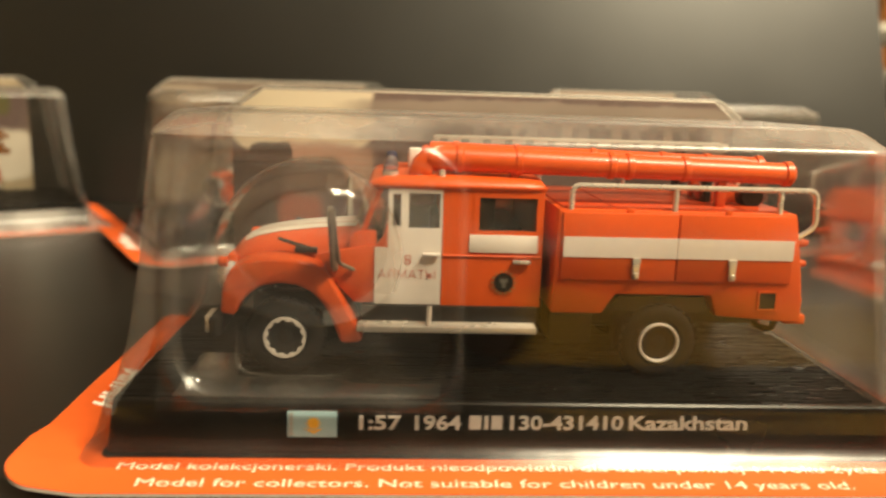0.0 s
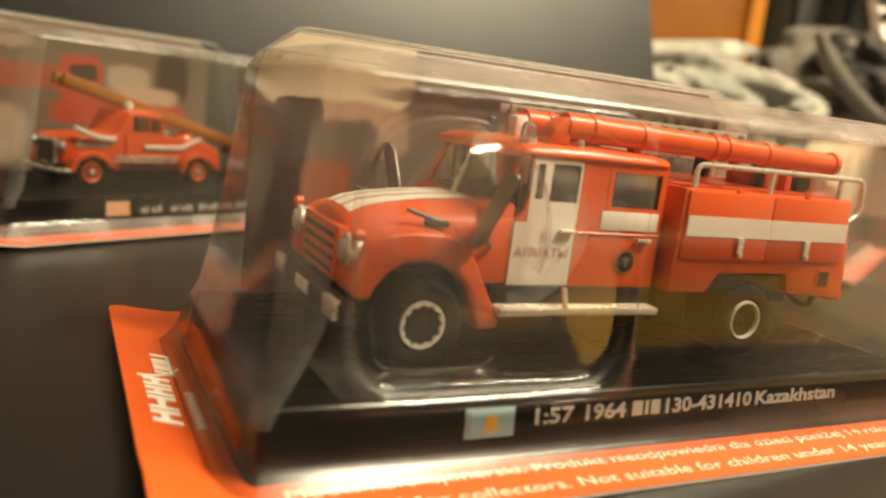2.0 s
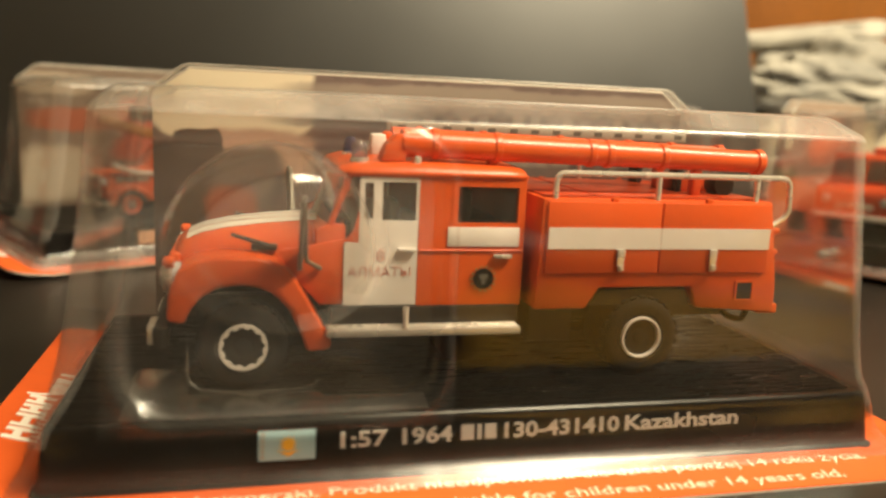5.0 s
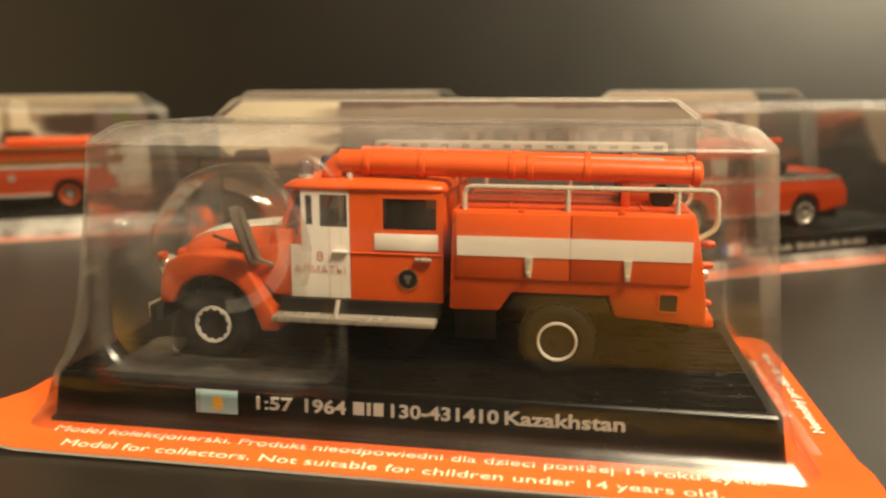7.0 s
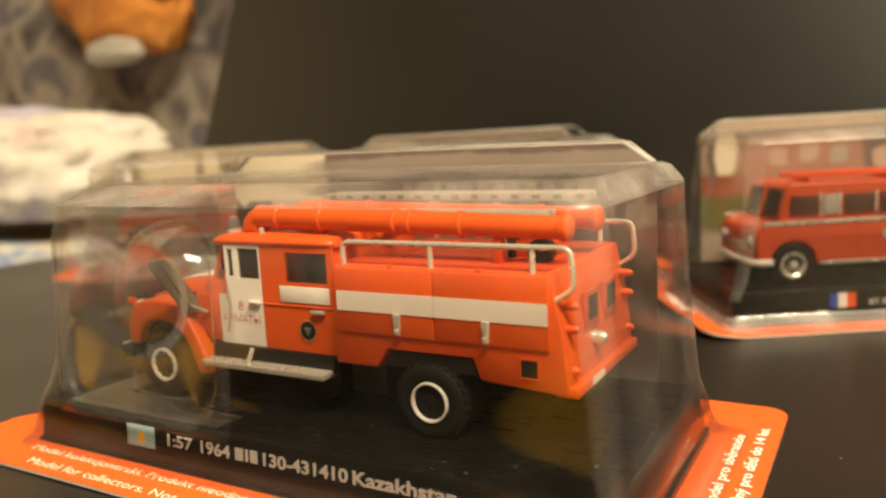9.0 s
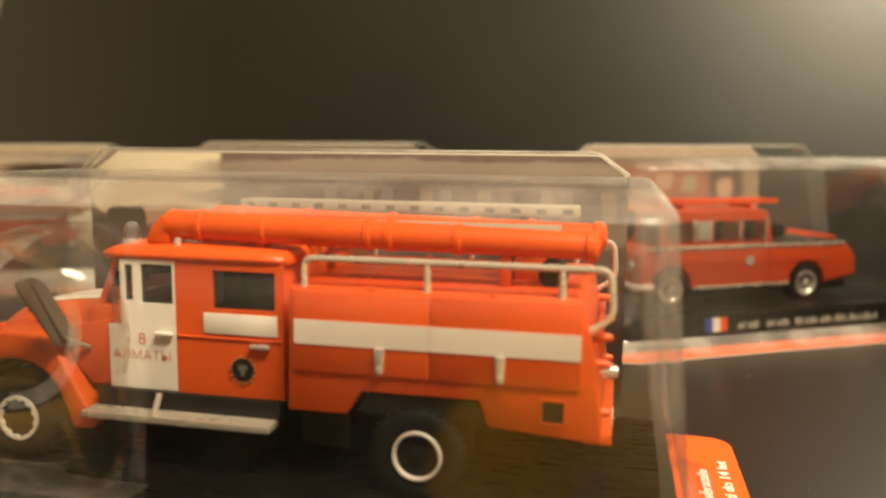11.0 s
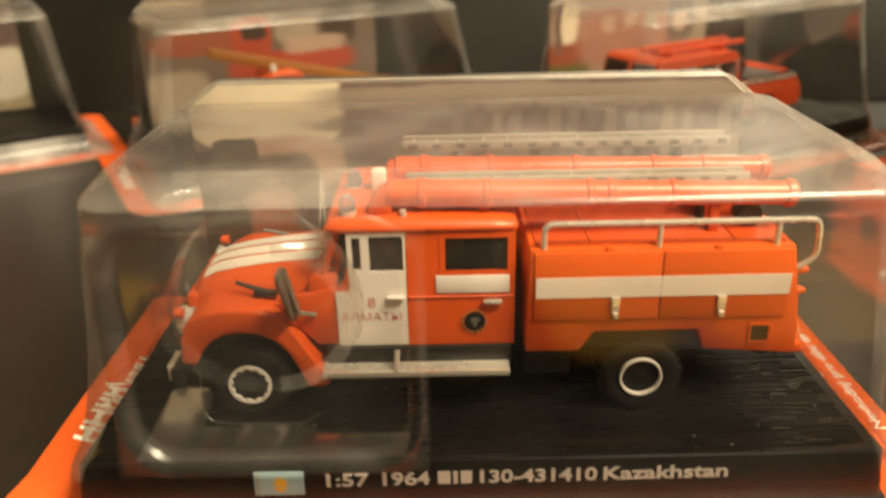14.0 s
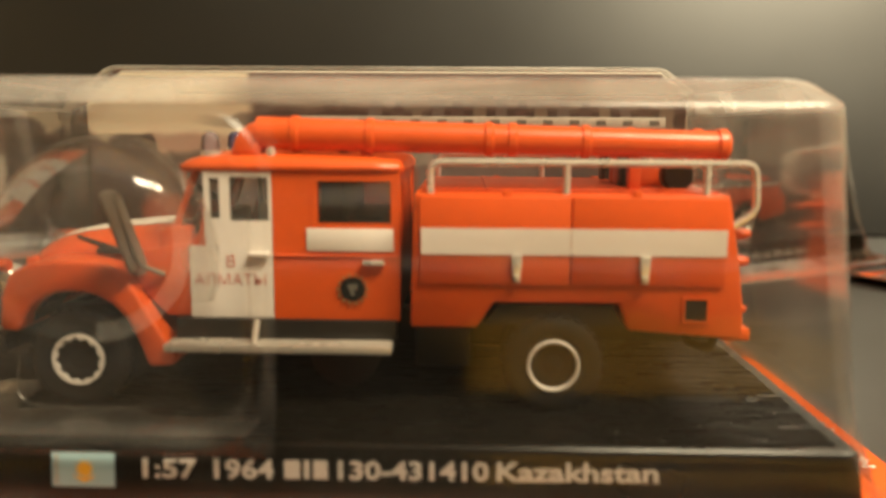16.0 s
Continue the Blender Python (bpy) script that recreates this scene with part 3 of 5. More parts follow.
def photo(name, ground, patches, seed):
    """A blurred printed photograph: soft-edged patches of ink (x, z, half width, half height, colour, softness) in millimetres."""
    m = mat(name, ground, 0.45, vary=0.22, scale=45)
    nt = m.node_tree
    b = nt.nodes["Principled BSDF"]
    last = b.inputs["Base Color"].links[0].from_socket

    def math_node(op, a, c):
        n = nt.nodes.new("ShaderNodeMath")
        n.operation = op
        for i, v in enumerate((a, c)):
            if isinstance(v, (int, float)):
                n.inputs[i].default_value = v
            else:
                nt.links.new(v, n.inputs[i])
        return n.outputs[0]

    tc, nz, sep, sn = nt.nodes.new("ShaderNodeTexCoord"), nt.nodes.new("ShaderNodeTexNoise"), nt.nodes.new("ShaderNodeSeparateXYZ"), nt.nodes.new("ShaderNodeSeparateColor")
    nz.inputs["Scale"].default_value, nz.inputs["Detail"].default_value = 130 + seed, 4
    nt.links.new(tc.outputs["Object"], nz.inputs["Vector"])
    nt.links.new(tc.outputs["Object"], sep.inputs[0])
    nt.links.new(nz.outputs["Color"], sn.inputs[0])
    x = math_node("ADD", math_node("MULTIPLY", sep.outputs[0], 1000), math_node("MULTIPLY", math_node("SUBTRACT", sn.outputs[0], 0.5), 3.0))
    z = math_node("ADD", math_node("MULTIPLY", sep.outputs[2], 1000), math_node("MULTIPLY", math_node("SUBTRACT", sn.outputs[1], 0.5), 3.0))
    for cx, cz, rx, rz, color, soft in patches:
        u = math_node("POWER", math_node("ABSOLUTE", math_node("DIVIDE", math_node("SUBTRACT", x, cx), rx), 0), 4)
        v = math_node("POWER", math_node("ABSOLUTE", math_node("DIVIDE", math_node("SUBTRACT", z, cz), rz), 0), 4)
        mr = nt.nodes.new("ShaderNodeMapRange")
        mr.interpolation_type = "SMOOTHSTEP"
        mr.inputs["From Min"].default_value, mr.inputs["From Max"].default_value = 1 + soft * 3, max(1 - soft * 1.2, 0)
        mr.inputs["To Min"].default_value, mr.inputs["To Max"].default_value = 0, 1
        nt.links.new(math_node("ADD", u, v), mr.inputs["Value"])
        mx = nt.nodes.new("ShaderNodeMix")
        mx.data_type = "RGBA"
        nt.links.new(mr.outputs[0], mx.inputs["Factor"])
        nt.links.new(last, mx.inputs[6])
        mx.inputs[7].default_value = (*color, 1)
        last = mx.outputs[2]
    nt.links.new(last, b.inputs["Base Color"])
    return m


def insert_card(m, label, picture, x0=-51.0, x1=62.0, top=60.6, prints=()):
    """The upright printed card at the back of a pack; prints: outlines in x and z with their ink."""
    ob = thing("printed_insert", label, "printed card", "printed inserts inside the packs")
    pts = [(x0, 11.4), (x1, 11.4), (x1, top - 4.2), (x1 - 5, top), (x0 + 7, top), (x0, top - 5)]
    part("sheet", prism(pts, "y", 44.2, 44.8), picture, ob, smooth=False)
    part("cut_edge", sweep([(x, 44.5, z + 0.1) for x, z in (pts[2], pts[3], pts[4], pts[5])], 0.36, 6), CARDBACK, ob, "pale cut edge of the card")
    for i, (outline, ink, lab) in enumerate(prints):
        part("printed_shape", prism(outline, "y", 44.12 - 0.012 * i, 44.18 - 0.012 * i), ink, ob, lab, smooth=False)
    ob.matrix_world = m
    return ob
# ---------------------------------------------------------------- the large fire engine


def wheel(parent, x, y0, y1, z, r=7.0, teeth=False, out=-1):
    """A tyre with tread blocks and a dished rim; out is the side that its face looks to."""
    hub = new("wheel")
    hub.parent = parent
    y_out = y0 if out < 0 else y1
    s = 1 if out < 0 else -1
    bm = bmesh.new()
    prof = [(4.0, 0.55), (4.3, 0.1), (5.2, -0.12), (6.2, 0.05), (6.75, 0.5), (r, 1.1), (r, abs(y1 - y0) - 1.1), (6.6, abs(y1 - y0) - 0.3), (4.2, abs(y1 - y0))]
    lathe([(a, y_out + s * b) for a, b in prof], (x, 0, z), "y", 40, bm)
    for k in range(26):
        a = 2 * math.pi * k / 26
        b = bmesh.new()
        box(-0.55, 0.55, 0, 1.6, r - 0.25, r + 0.22, 0.08, 1, b)
        b.transform(Matrix.Translation((x, y_out + (0.5 if s > 0 else -2.1), z)) @ Matrix.Rotation(a, 4, "Y"))
        merge(bm, b)
    part("tyre", bm, RUBBER, hub)
    bm = bmesh.new()
    if teeth:
        n = 72
        inner_r = [2.98 if (k // 3) % 2 else 3.28 for k in range(n)]
        ro = [(x + 3.66 * math.cos(2 * math.pi * k / n), z + 3.66 * math.sin(2 * math.pi * k / n)) for k in range(n)]
        ri = [(x + inner_r[k] * math.cos(2 * math.pi * k / n), z + inner_r[k] * math.sin(2 * math.pi * k / n)) for k in range(n)]
        ya, yb = y_out - s * 0.15, y_out + s * 0.5
        loft([[(a, yb, b) for a, b in ro], [(a, ya, b) for a, b in ro], [(a, ya, b) for a, b in ri], [(a, yb, b) for a, b in ri]], True, False, False, bm)
    else:
        lathe([(3.7, y_out + s * 0.5), (3.66, y_out - s * 0.12), (3.58, y_out - s * 0.2), (3.36, y_out - s * 0.2), (3.24, y_out - s * 0.1), (3.18, y_out + s * 0.6)], (x, 0, z), "y", 40, bm, caps=False)
    part("rim_ring", bm, WHITE, hub, "white painted rim ring")
    bm = bmesh.new()
    lathe([(3.9, y_out + s * 0.45), (3.0, y_out + s * 0.55), (2.6, y_out + s * 1.2), (1.5, y_out + s * 1.3), (1.35, y_out + s * 0.5), (0.9, y_out + s * 0.3), (0.1, y_out + s * 0.25)], (x, 0, z), "y", 24, bm, caps=False)
    for k in range(8):
        a = 2 * math.pi * k / 8
        lathe([(0.22, y_out + s * 1.3), (0.22, y_out + s * 1.0)], (x + 2.1 * math.cos(a), 0, z + 2.1 * math.sin(a)), "y", 6, bm)
    part("rim_dish", bm, RUBBER, hub)
    return hub


def fire_engine(m):
    ob = thing("toy_fire_engine", "orange-red crew-cab fire engine model with white stripes and silver rails", "toy truck", "toy fire engines")
    # chassis
    bm = box(-41, 57, 11.5, 14.5, 18.6, 23.4, 0.3)
    box(-41, 57, 21.5, 24.5, 18.6, 23.4, 0.3, bm=bm)
    for x in (-40, -20, -2, 14, 28, 40, 55):
        box(x, x + 2, 14, 22, 19.4, 22.6, 0.2, bm=bm)
    part("chassis_frame", bm, BLACK, ob)
    bm = lathe([(2.6, -9), (3.0, -8.4), (3.0, 6.4), (2.6, 7)], (0, 8.0, 20.4), "x", 20)
    part("fuel_tank", bm, BLACK, ob)
    part("fuel_drum", lathe([(4.6, 7.0), (5.3, 7.4), (5.3, 12.6), (4.6, 13.0)], (3.4, 0, 17.6), "y", 28), mat("dark_brown_plastic", (0.022, 0.010, 0.008), 0.4), ob, "dark brown drum under the cab")
    part("under_box", box(14, 22, 4, 32, 16.6, 23.0, 0.4), BLACK, ob)
    part("prop_shaft", sweep([(-22, 18, 17.2), (30, 18, 16.8)], 0.9, 10), BLACK, ob)
    for x in (-33.3, 33.4):
        part("axle", sweep([(x, 3, 18), (x, 33, 18)], 1.2, 10), BLACK, ob)
    wheel(ob, -33.3, 0.0, 5.4, 18.0, teeth=True)
    wheel(ob, -33.3, 30.6, 36.0, 18.0, teeth=True, out=1)
    wheel(ob, 33.4, 0.0, 9.6, 18.0)
    wheel(ob, 33.4, 26.4, 36.0, 18.0, out=1)

    # tank body behind the cab
    side = [(13.5, 23.2), (22.7, 23.2), (25.0, 26.8), (42.2, 26.8), (43.5, 23.1), (59.2, 22.0), (59.1, 26.5), (58.2, 33.0), (56.5, 41.9), (14.0, 41.9)]
    body = part("tank_body", prism(side, "y", 0.35, 35.65, 0.45), RED, ob)
    part("arch_liner", prism([(23.8, 23.6), (25.8, 26.4), (41.6, 26.4), (42.8, 23.6)], "y", 1.2, 34.8), BLACK, body)
    for y0, y1, tag in ((-0.15, 0.6, -1), (35.4, 36.15, 1)):
        bm = bmesh.new()
        for a, b in ((14.7, 35.2), (35.4, 56.3)):
            box(a, b, y0, y1, 29.4, 41.5, 0.25, bm=bm)
        part("locker_panel", bm, RED, body)
        bm = bmesh.new()
        ya = -0.22 if tag < 0 else 36.22
        for a, b in ((15.0, 35.26), (35.34, 56.2)):
            box(a, b, min(ya, ya + 0.1 * tag), max(ya, ya + 0.1 * tag), 33.6, 37.2, bm=bm)
        part("side_stripe", bm, WHITE, body, "broad white side stripe")
        for x in (28.0, 45.3):
            yl = -0.25 if tag < 0 else 36.25
            bm = prism([(x - 0.75, 33.6), (x + 0.75, 33.6), (x + 0.5, 29.8), (x - 0.5, 29.8)], "y", min(yl, yl + 0.5 * tag), max(yl, yl + 0.5 * tag), 0.12)
            box(x - 0.45, x + 0.45, min(yl, yl + 0.9 * tag), max(yl, yl + 0.9 * tag), 30.0, 31.0, 0.12, bm=bm)
            part("latch", bm, SILVER, body, "small silver latch")
        yb = 0.3 if tag < 0 else 35.7
        # flat plate, the shade of the hole put into its black
        part("hatch", box(51.0, 54.2, yb - 0.05, yb + 0.05, 24.5, 27.7), BLACK, body, "square black plate for the shade in an opening")
        bm = wall(50.8, 54.4, 24.3, 27.9, yb + 0.12 * tag - 0.1, yb + 0.12 * tag + 0.1, [(51.1, 54.1, 24.6, 27.6)])
        part("hatch_rim", bm, RED, body)
        for x in (26.0, 43.5):
            part("roof_tab", box(x, x + 1.2, 0.1 if tag < 0 else 35.3, 0.7 if tag < 0 else 35.9, 41.4, 42.3, 0.15), RED, body)
        # hand rail on the roof
        yr = 1.0 if tag < 0 else 35.0
        path = bend([(16.2, yr, 41.6), (16.2, yr, 46.0), (59.8, yr, 46.0), (60.3, yr, 39.6), (57.2, yr, 37.6)], 1.6)
        part("hand_rail", sweep(path, 0.5, 8), SILVER, body, "silver roof rail")
        for x in (34.6, 53.4):
            part("rail_post", sweep([(x, yr, 41.6), (x, yr, 45.9)], 0.5, 8), SILVER, body)
    for x in (24.0, 47.5):
        part("deck_rib", sweep([(x, 2.4, 42.1), (x, 33.6, 42.1)], 0.35, 6), DRED, body)
    part("deck", box(15, 55.5, 2, 34, 41.7, 42.2, 0.1), DRED, body)
    # rear face
    for y in (10.5, 20.5):
        part("rear_door", box(58.0, 58.9, y, y + 6.5, 30.0, 37.0, 0.3), DRED, body)
        part("rear_pane", box(58.6, 59.0, y + 1, y + 5.5, 32.0, 36.2, 0.1), BLACK, body)
    for y in (3.0, 33.0):
        for z in (25.8, 32.6, 36.4):
            part("rear_lamp", lathe([(0.75, 57.0), (0.75, 59.4), (0.5, 60.2), (0.15, 60.4)], (0, y, z), "x", 12), RED, body, "stubby red rear lamp")
    part("rear_fitting", lathe([(1.2, 58.0), (1.2, 60.5), (0.9, 61.2), (0.2, 61.3)], (0, 14, 28.6), "x", 14), SILVER, body, "silver hose coupling")
    part("rear_step", box(56.5, 60.6, 1.2, 34.8, 21.6, 23.4, 0.35), RED, body)
    part("number_plate", box(60.55, 60.7, 8, 14, 22.0, 23.2), WHITE, body, "plain white plate")
    part("tow_hook", sweep(bend([(53.5, 10, 22.4), (53.5, 6, 20.0), (56.2, 5, 19.4), (57.0, 5, 21.6)], 1.0), 0.6, 8), BLACK, ob)

    # cab
    cab = part("cab_shell", box(-16.6, 11.6, 3.2, 32.8, 23.6, 25.2, 0.2), RED, ob)
    part("cab_rear_wall", box(10.6, 11.7, 3.4, 32.6, 24, 45, 0.2), RED, cab)
    for tag in (-1, 1):
        ya, yb = (3.0, 3.8) if tag < 0 else (32.2, 33.0)
        part("cab_side", wall(-6.0, 11.9, 23.5, 44.8, ya, yb, [(0.4, 10.6, 37.3, 43.2)]), RED, cab, smooth=False)
        face = ya - 0.1 if tag < 0 else yb + 0.1
        part("waist_rib", sweep([(-5.8, face, 32.7), (11.7, face, 32.7)], 0.2, 6), RED, cab)
        bm = wall(-0.6, 11.4, 36.6, 43.9, min(face, face - 0.25 * tag), max(face, face - 0.25 * tag), [(0.4, 10.6, 37.3, 43.2)])
        part("window_surround", bm, RED, cab, smooth=False)
        yo = face + 0.15 * tag
        part("door_stripe", box(-1.2, 11.0, min(face, yo), max(face, yo), 33.4, 36.6, 0.05), WHITE, cab, "white band below the window")
        part("rear_window", box(0.3, 10.7, (ya + yb) / 2 - 0.1, (ya + yb) / 2 + 0.1, 37.2, 43.3), GLASS, cab, "smoky window")
        bm = box(6.6, 9.8, min(face, face + 1.0 * tag), max(face, face + 1.0 * tag), 31.5, 32.2, 0.25)
        part("door_handle", bm, SILVER, cab)
        # white front door, with its quarter light
        door = part("front_door", wall(-17.9, -6.1, 23.7, 34.0, ya - 0.02, yb, []), WHITE, cab, "white front door", smooth=False)
        part("door_frame", wall(-15.6, -6.1, 34.0, 44.5, ya - 0.02, yb, [(-14.8, -13.4, 37.8, 43.5), (-12.0, -6.5, 37.5, 43.7)]), WHITE, door, smooth=False)
        part("door_corner", prism([(-17.9, 34.0), (-15.5, 34.0), (-15.5, 39.5), (-16.4, 36.0)], "y", ya, yb - 0.1), RED, cab)
        part("door_window", box(-14.9, -6.4, (ya + yb) / 2 - 0.1, (ya + yb) / 2 + 0.1, 37.4, 43.8), GLASS, door, "smoky window")
        part("front_handle", box(-9.4, -6.4, min(face, face + 0.9 * tag), max(face, face + 0.9 * tag), 32.6, 33.2, 0.2), WHITE, door)
        # crest on the rear door
        yc = face + 0.05 * tag
        bm = lathe([(1.75, min(yc, yc + 0.15 * tag)), (1.75, max(yc, yc + 0.15 * tag))], (5.2, 0, 28.0), "y", 24)
        crest = part("crest", bm, BLACK, cab, "round dark crest with gilt beads")
        bm = bmesh.new()
        for k in range(14):
            a = 2 * math.pi * k / 14
            lathe([(0.22, min(yc, yc + 0.2 * tag)), (0.22, max(yc, yc + 0.2 * tag))], (5.2 + 2.05 * math.cos(a), 0, 28.0 + 2.05 * math.sin(a)), "y", 6, bm)
        part("crest_beads", bm, INK_GILT, crest)
        bm = box(4.5, 5.9, min(yc, yc + 0.25 * tag), max(yc, yc + 0.25 * tag), 28.0, 28.7)
        box(4.9, 5.5, min(yc, yc + 0.25 * tag), max(yc, yc + 0.25 * tag), 27.1, 28.0, bm=bm)
        part("crest_device", bm, mat("dim_print", (0.12, 0.115, 0.10), 0.5), crest)
    lettering("door_number", "8", 2.7, pose(-12.7, 2.93, 30.9, 90, 0, 0), INK_FAINT, cab, 1.3, -0.01, 0.02)
    lettering("door_text", "АЛМАТЫ", 2.2, pose(-17.3, 2.93, 28.4, 90, 0, 0), INK_FAINT, cab, 10.2, -0.02, 0.02, "thin red town name")
    # roof, slightly domed, with an overhanging visor
    rings = []
    for x, zt, inset in ((-19.2, 45.2, 1.6), (-18.4, 46.0, 0.6), (-16, 46.6, 0.1), (-5, 46.9, 0.0), (8, 46.5, 0.0), (11.6, 46.2, 0.2), (12.3, 45.4, 0.9)):
        y0, y1 = 2.5 + inset, 33.5 - inset
        rings.append([(x, y, z) for y, z in ((y0 + 0.5, 44.3), (y0, 44.8), (y0, 45.2), (y0 + 0.9, zt - 0.35), (y0 + 3.5, zt), (18, zt + 0.35), (y1 - 3.5, zt), (y1 - 0.9, zt - 0.35), (y1, 45.2), (y1, 44.8), (y1 - 0.5, 44.3))])
    part("cab_roof", loft(rings), RED, cab, angle=50)
    # windscreen
    bm = loft([[(-20.6, 5.2, 36.5), (-17.2, 5.6, 44.6)], [(-21.6, 18, 36.7), (-18.4, 18, 44.8)], [(-20.6, 30.8, 36.5), (-17.2, 30.4, 44.6)]], False, False, False)
    part("windscreen", bm, GLASS, cab, "smoky windscreen")
    for y, x in ((4.4, -20.2), (18, -21.8), (31.6, -20.2)):
        part("screen_pillar", sweep([(x, y, 36.2), (x + 3.4, y + (0.3 if y < 18 else -0.3 if y > 18 else 0), 44.9)], 0.55, 6), RED if y != 18 else SILVER, cab)
    part("cowl", prism([(-22.5, 27), (-17.6, 27), (-17.6, 36.7), (-20.8, 36.7), (-22.5, 35.8)], "y", 3.6, 32.4, 0.5), RED, cab)
    for y in (3.3, 31.7):
        part("scuttle_side", prism([(-28, 32.5), (-17.8, 34.5), (-17.8, 23.8), (-21.5, 23.8), (-25, 27.5)], "y", y, y + 1.0, 0.2), RED, cab)
    part("dashboard", box(-19, -16.5, 5, 31, 34, 37.2, 0.4), BLACK, cab)
    for y in (6, 22):
        seat = part("cab_seat", box(-11.5, -6.5, y, y + 8, 26, 32, 0.8), BLACK, cab)
        part("seat_back", box(-7.5, -5.8, y, y + 8, 31, 38.5, 0.7), BLACK, seat)
    bench = part("crew_bench", box(-1, 9, 6, 30, 26, 37.6, 0.8), BLACK, cab)
    part("bench_back", box(0.2, 3.6, 6, 30, 37, 43.6, 0.7), BLACK, bench)

    # bonnet
    def section(x, hw, top, base):
        out = []
        for k in range(17):
            a = math.pi * k / 16
            c, s = math.cos(a), math.sin(a)
            out.append((x, 18 - hw * math.copysign(abs(c) ** 0.62, c), base + (top - base) * abs(s) ** 0.5))
        return out
    secs = [(-18.5, 14.2, 36.4, 27), (-24, 13.2, 36.2, 27), (-30, 12.0, 35.8, 27), (-36, 10.8, 35.1, 27), (-40, 10.0, 34.3, 27), (-42.4, 9.4, 33.2, 26.5), (-43.8, 8.8, 32.2, 26), (-44.2, 8.2, 30.0, 26)]
    bonnet = part("bonnet", loft([section(*s) for s in secs], False, True, True), RED, ob, angle=50)
    for off, half in ((0, 1.8), (-4.3, 1.8), (4.3, 1.8)):
        bm = bmesh.new()
        rr = []
        for x, hw, top, base in secs[:6]:
            row = []
            for y in (off - half, off, off + half):
                c = min(abs(y) / hw, 1) ** (1 / 0.62)
                row.append((x, 18 + y, base + (top - base) * max(1 - c * c, 0) ** 0.25 + 0.1))
            rr.append(row)
        part("bonnet_stripe", loft(rr, False, False, False), WHITE, bonnet, "white stripe along the bonnet")
    # wings
    wing = [(-44.6, 22.0), (-44.2, 26.6), (-42.8, 30.0), (-40.0, 31.5), (-36, 32.0), (-31, 31.9), (-28.2, 31.0), (-25.6, 28.8), (-23.4, 24.8), (-21.2, 21.0), (-19.6, 18.0), (-20.2, 17.0), (-23.6, 16.8), (-24.8, 20.2), (-26.4, 23.6), (-28.6, 26.0), (-31, 27.2), (-34, 27.6), (-37, 27.2), (-39.4, 25.8), (-41.2, 23.6), (-42.0, 21.6)]
    for y0, y1, s in ((0.6, 9.8, -1), (26.2, 35.4, 1)):
        w = part("front_wing", prism(wing, "y", y0, y1, 0.7, 3), RED, ob)
        part("wing_liner", prism([(-41.0, 22.6), (-39, 25.4), (-34, 27.2), (-29, 25.8), (-26.4, 22.6), (-26, 19.5), (-24, 19.5), (-24.8, 24), (-30, 29), (-40, 29)][::-1], "y", y0 + 2.5, y1 - 0.2), BLACK, w)
        yl = 5.0 if s < 0 else 31.0
        lamp = part("headlamp", lathe([(0.3, -45.9), (1.5, -45.6), (2.1, -44.9), (2.3, -44.0), (2.2, -42.6)], (0, yl, 28.2), "x", 20), CLEARLENS, w, "round headlamp")
        part("lamp_rim", lathe([(2.1, -45.2), (2.55, -44.9), (2.6, -44.2), (2.3, -43.8)], (0, yl, 28.2), "x", 20, caps=False), SILVER, lamp)
        part("turn_lamp", lathe([(0.9, -43.4), (0.9, -44.6), (0.5, -45.1)], (0, 2.2 if s < 0 else 33.8, 31.0), "x", 12), RED, w)
        part("inner_apron", box(-43, -23, 9.0 if s < 0 else 22.8, 13.2 if s < 0 else 27.0, 25.5, 30.6, 0.6), RED, w)
    # grille and bumper
    grille = part("grille_panel", box(-44.9, -43.0, 8.8, 27.2, 22.4, 31.0, 0.5), RED, ob)
    for z in (23.4, 25.2, 27.0, 28.8):
        part("grille_slot", box(-45.0, -44.6, 10.4, 25.6, z, z + 0.9, 0.1), BLACK, grille)
    bump = part("bumper", prism([(-46.4, -0.2), (-45.0, -0.4), (-44.0, 1.0), (-44.6, 4.0), (-44.8, 18), (-44.6, 32.0), (-44.0, 35.0), (-45.0, 36.4), (-46.4, 36.2), (-46.9, 18)], "z", 18.2, 21.4, 0.3), BLACK, ob)
    for y in (1.0, 29.6):
        bm = bmesh.new()
        for k in range(5):
            box(-47.3, -46.2, y + 1.1 * k, y + 1.1 * k + 0.85, 18.5, 21.5, 0.14, bm=bm)
        part("bumper_cleats", bm, SILVER, bump, "ribbed silver bumper pads")
    part("front_plate", box(-47.2, -46.9, 14.5, 21.5, 18.8, 20.8, 0.05), WHITE, bump, "plain white number plate")
    # running boards
    for s in (-1, 1):
        y0, y1 = (-1.0, 3.0) if s < 0 else (33.0, 37.0)
        bm = box(-20.8, 11.0, y0, y1, 19.5, 20.7, 0.25)
        for k in range(3):
            sweep([(-20.4, y0 + 0.9 + 1.0 * k, 20.75), (10.8, y0 + 0.9 + 1.0 * k, 20.75)], 0.12, 5, bm=bm)
        board = part("running_board", bm, SILVER, ob, "silver running board")
        ye = -0.6 if s < 0 else 36.6
        for x in (-8.2,):
            part("step_strut", sweep([(x, ye, 20.6), (x + 0.2, ye + (1.6 if s < 0 else -1.6), 23.8)], 0.5, 8), SILVER, board)
        part("sill", box(-20, 11.4, y0 + (3.2 if s < 0 else -1.0), y0 + (5.0 if s < 0 else 0.8), 20.2, 23.6, 0.2), BLACK, ob)
        # mirror on a bent arm
        flip = (lambda y: y) if s < 0 else (lambda y: 36 - y)
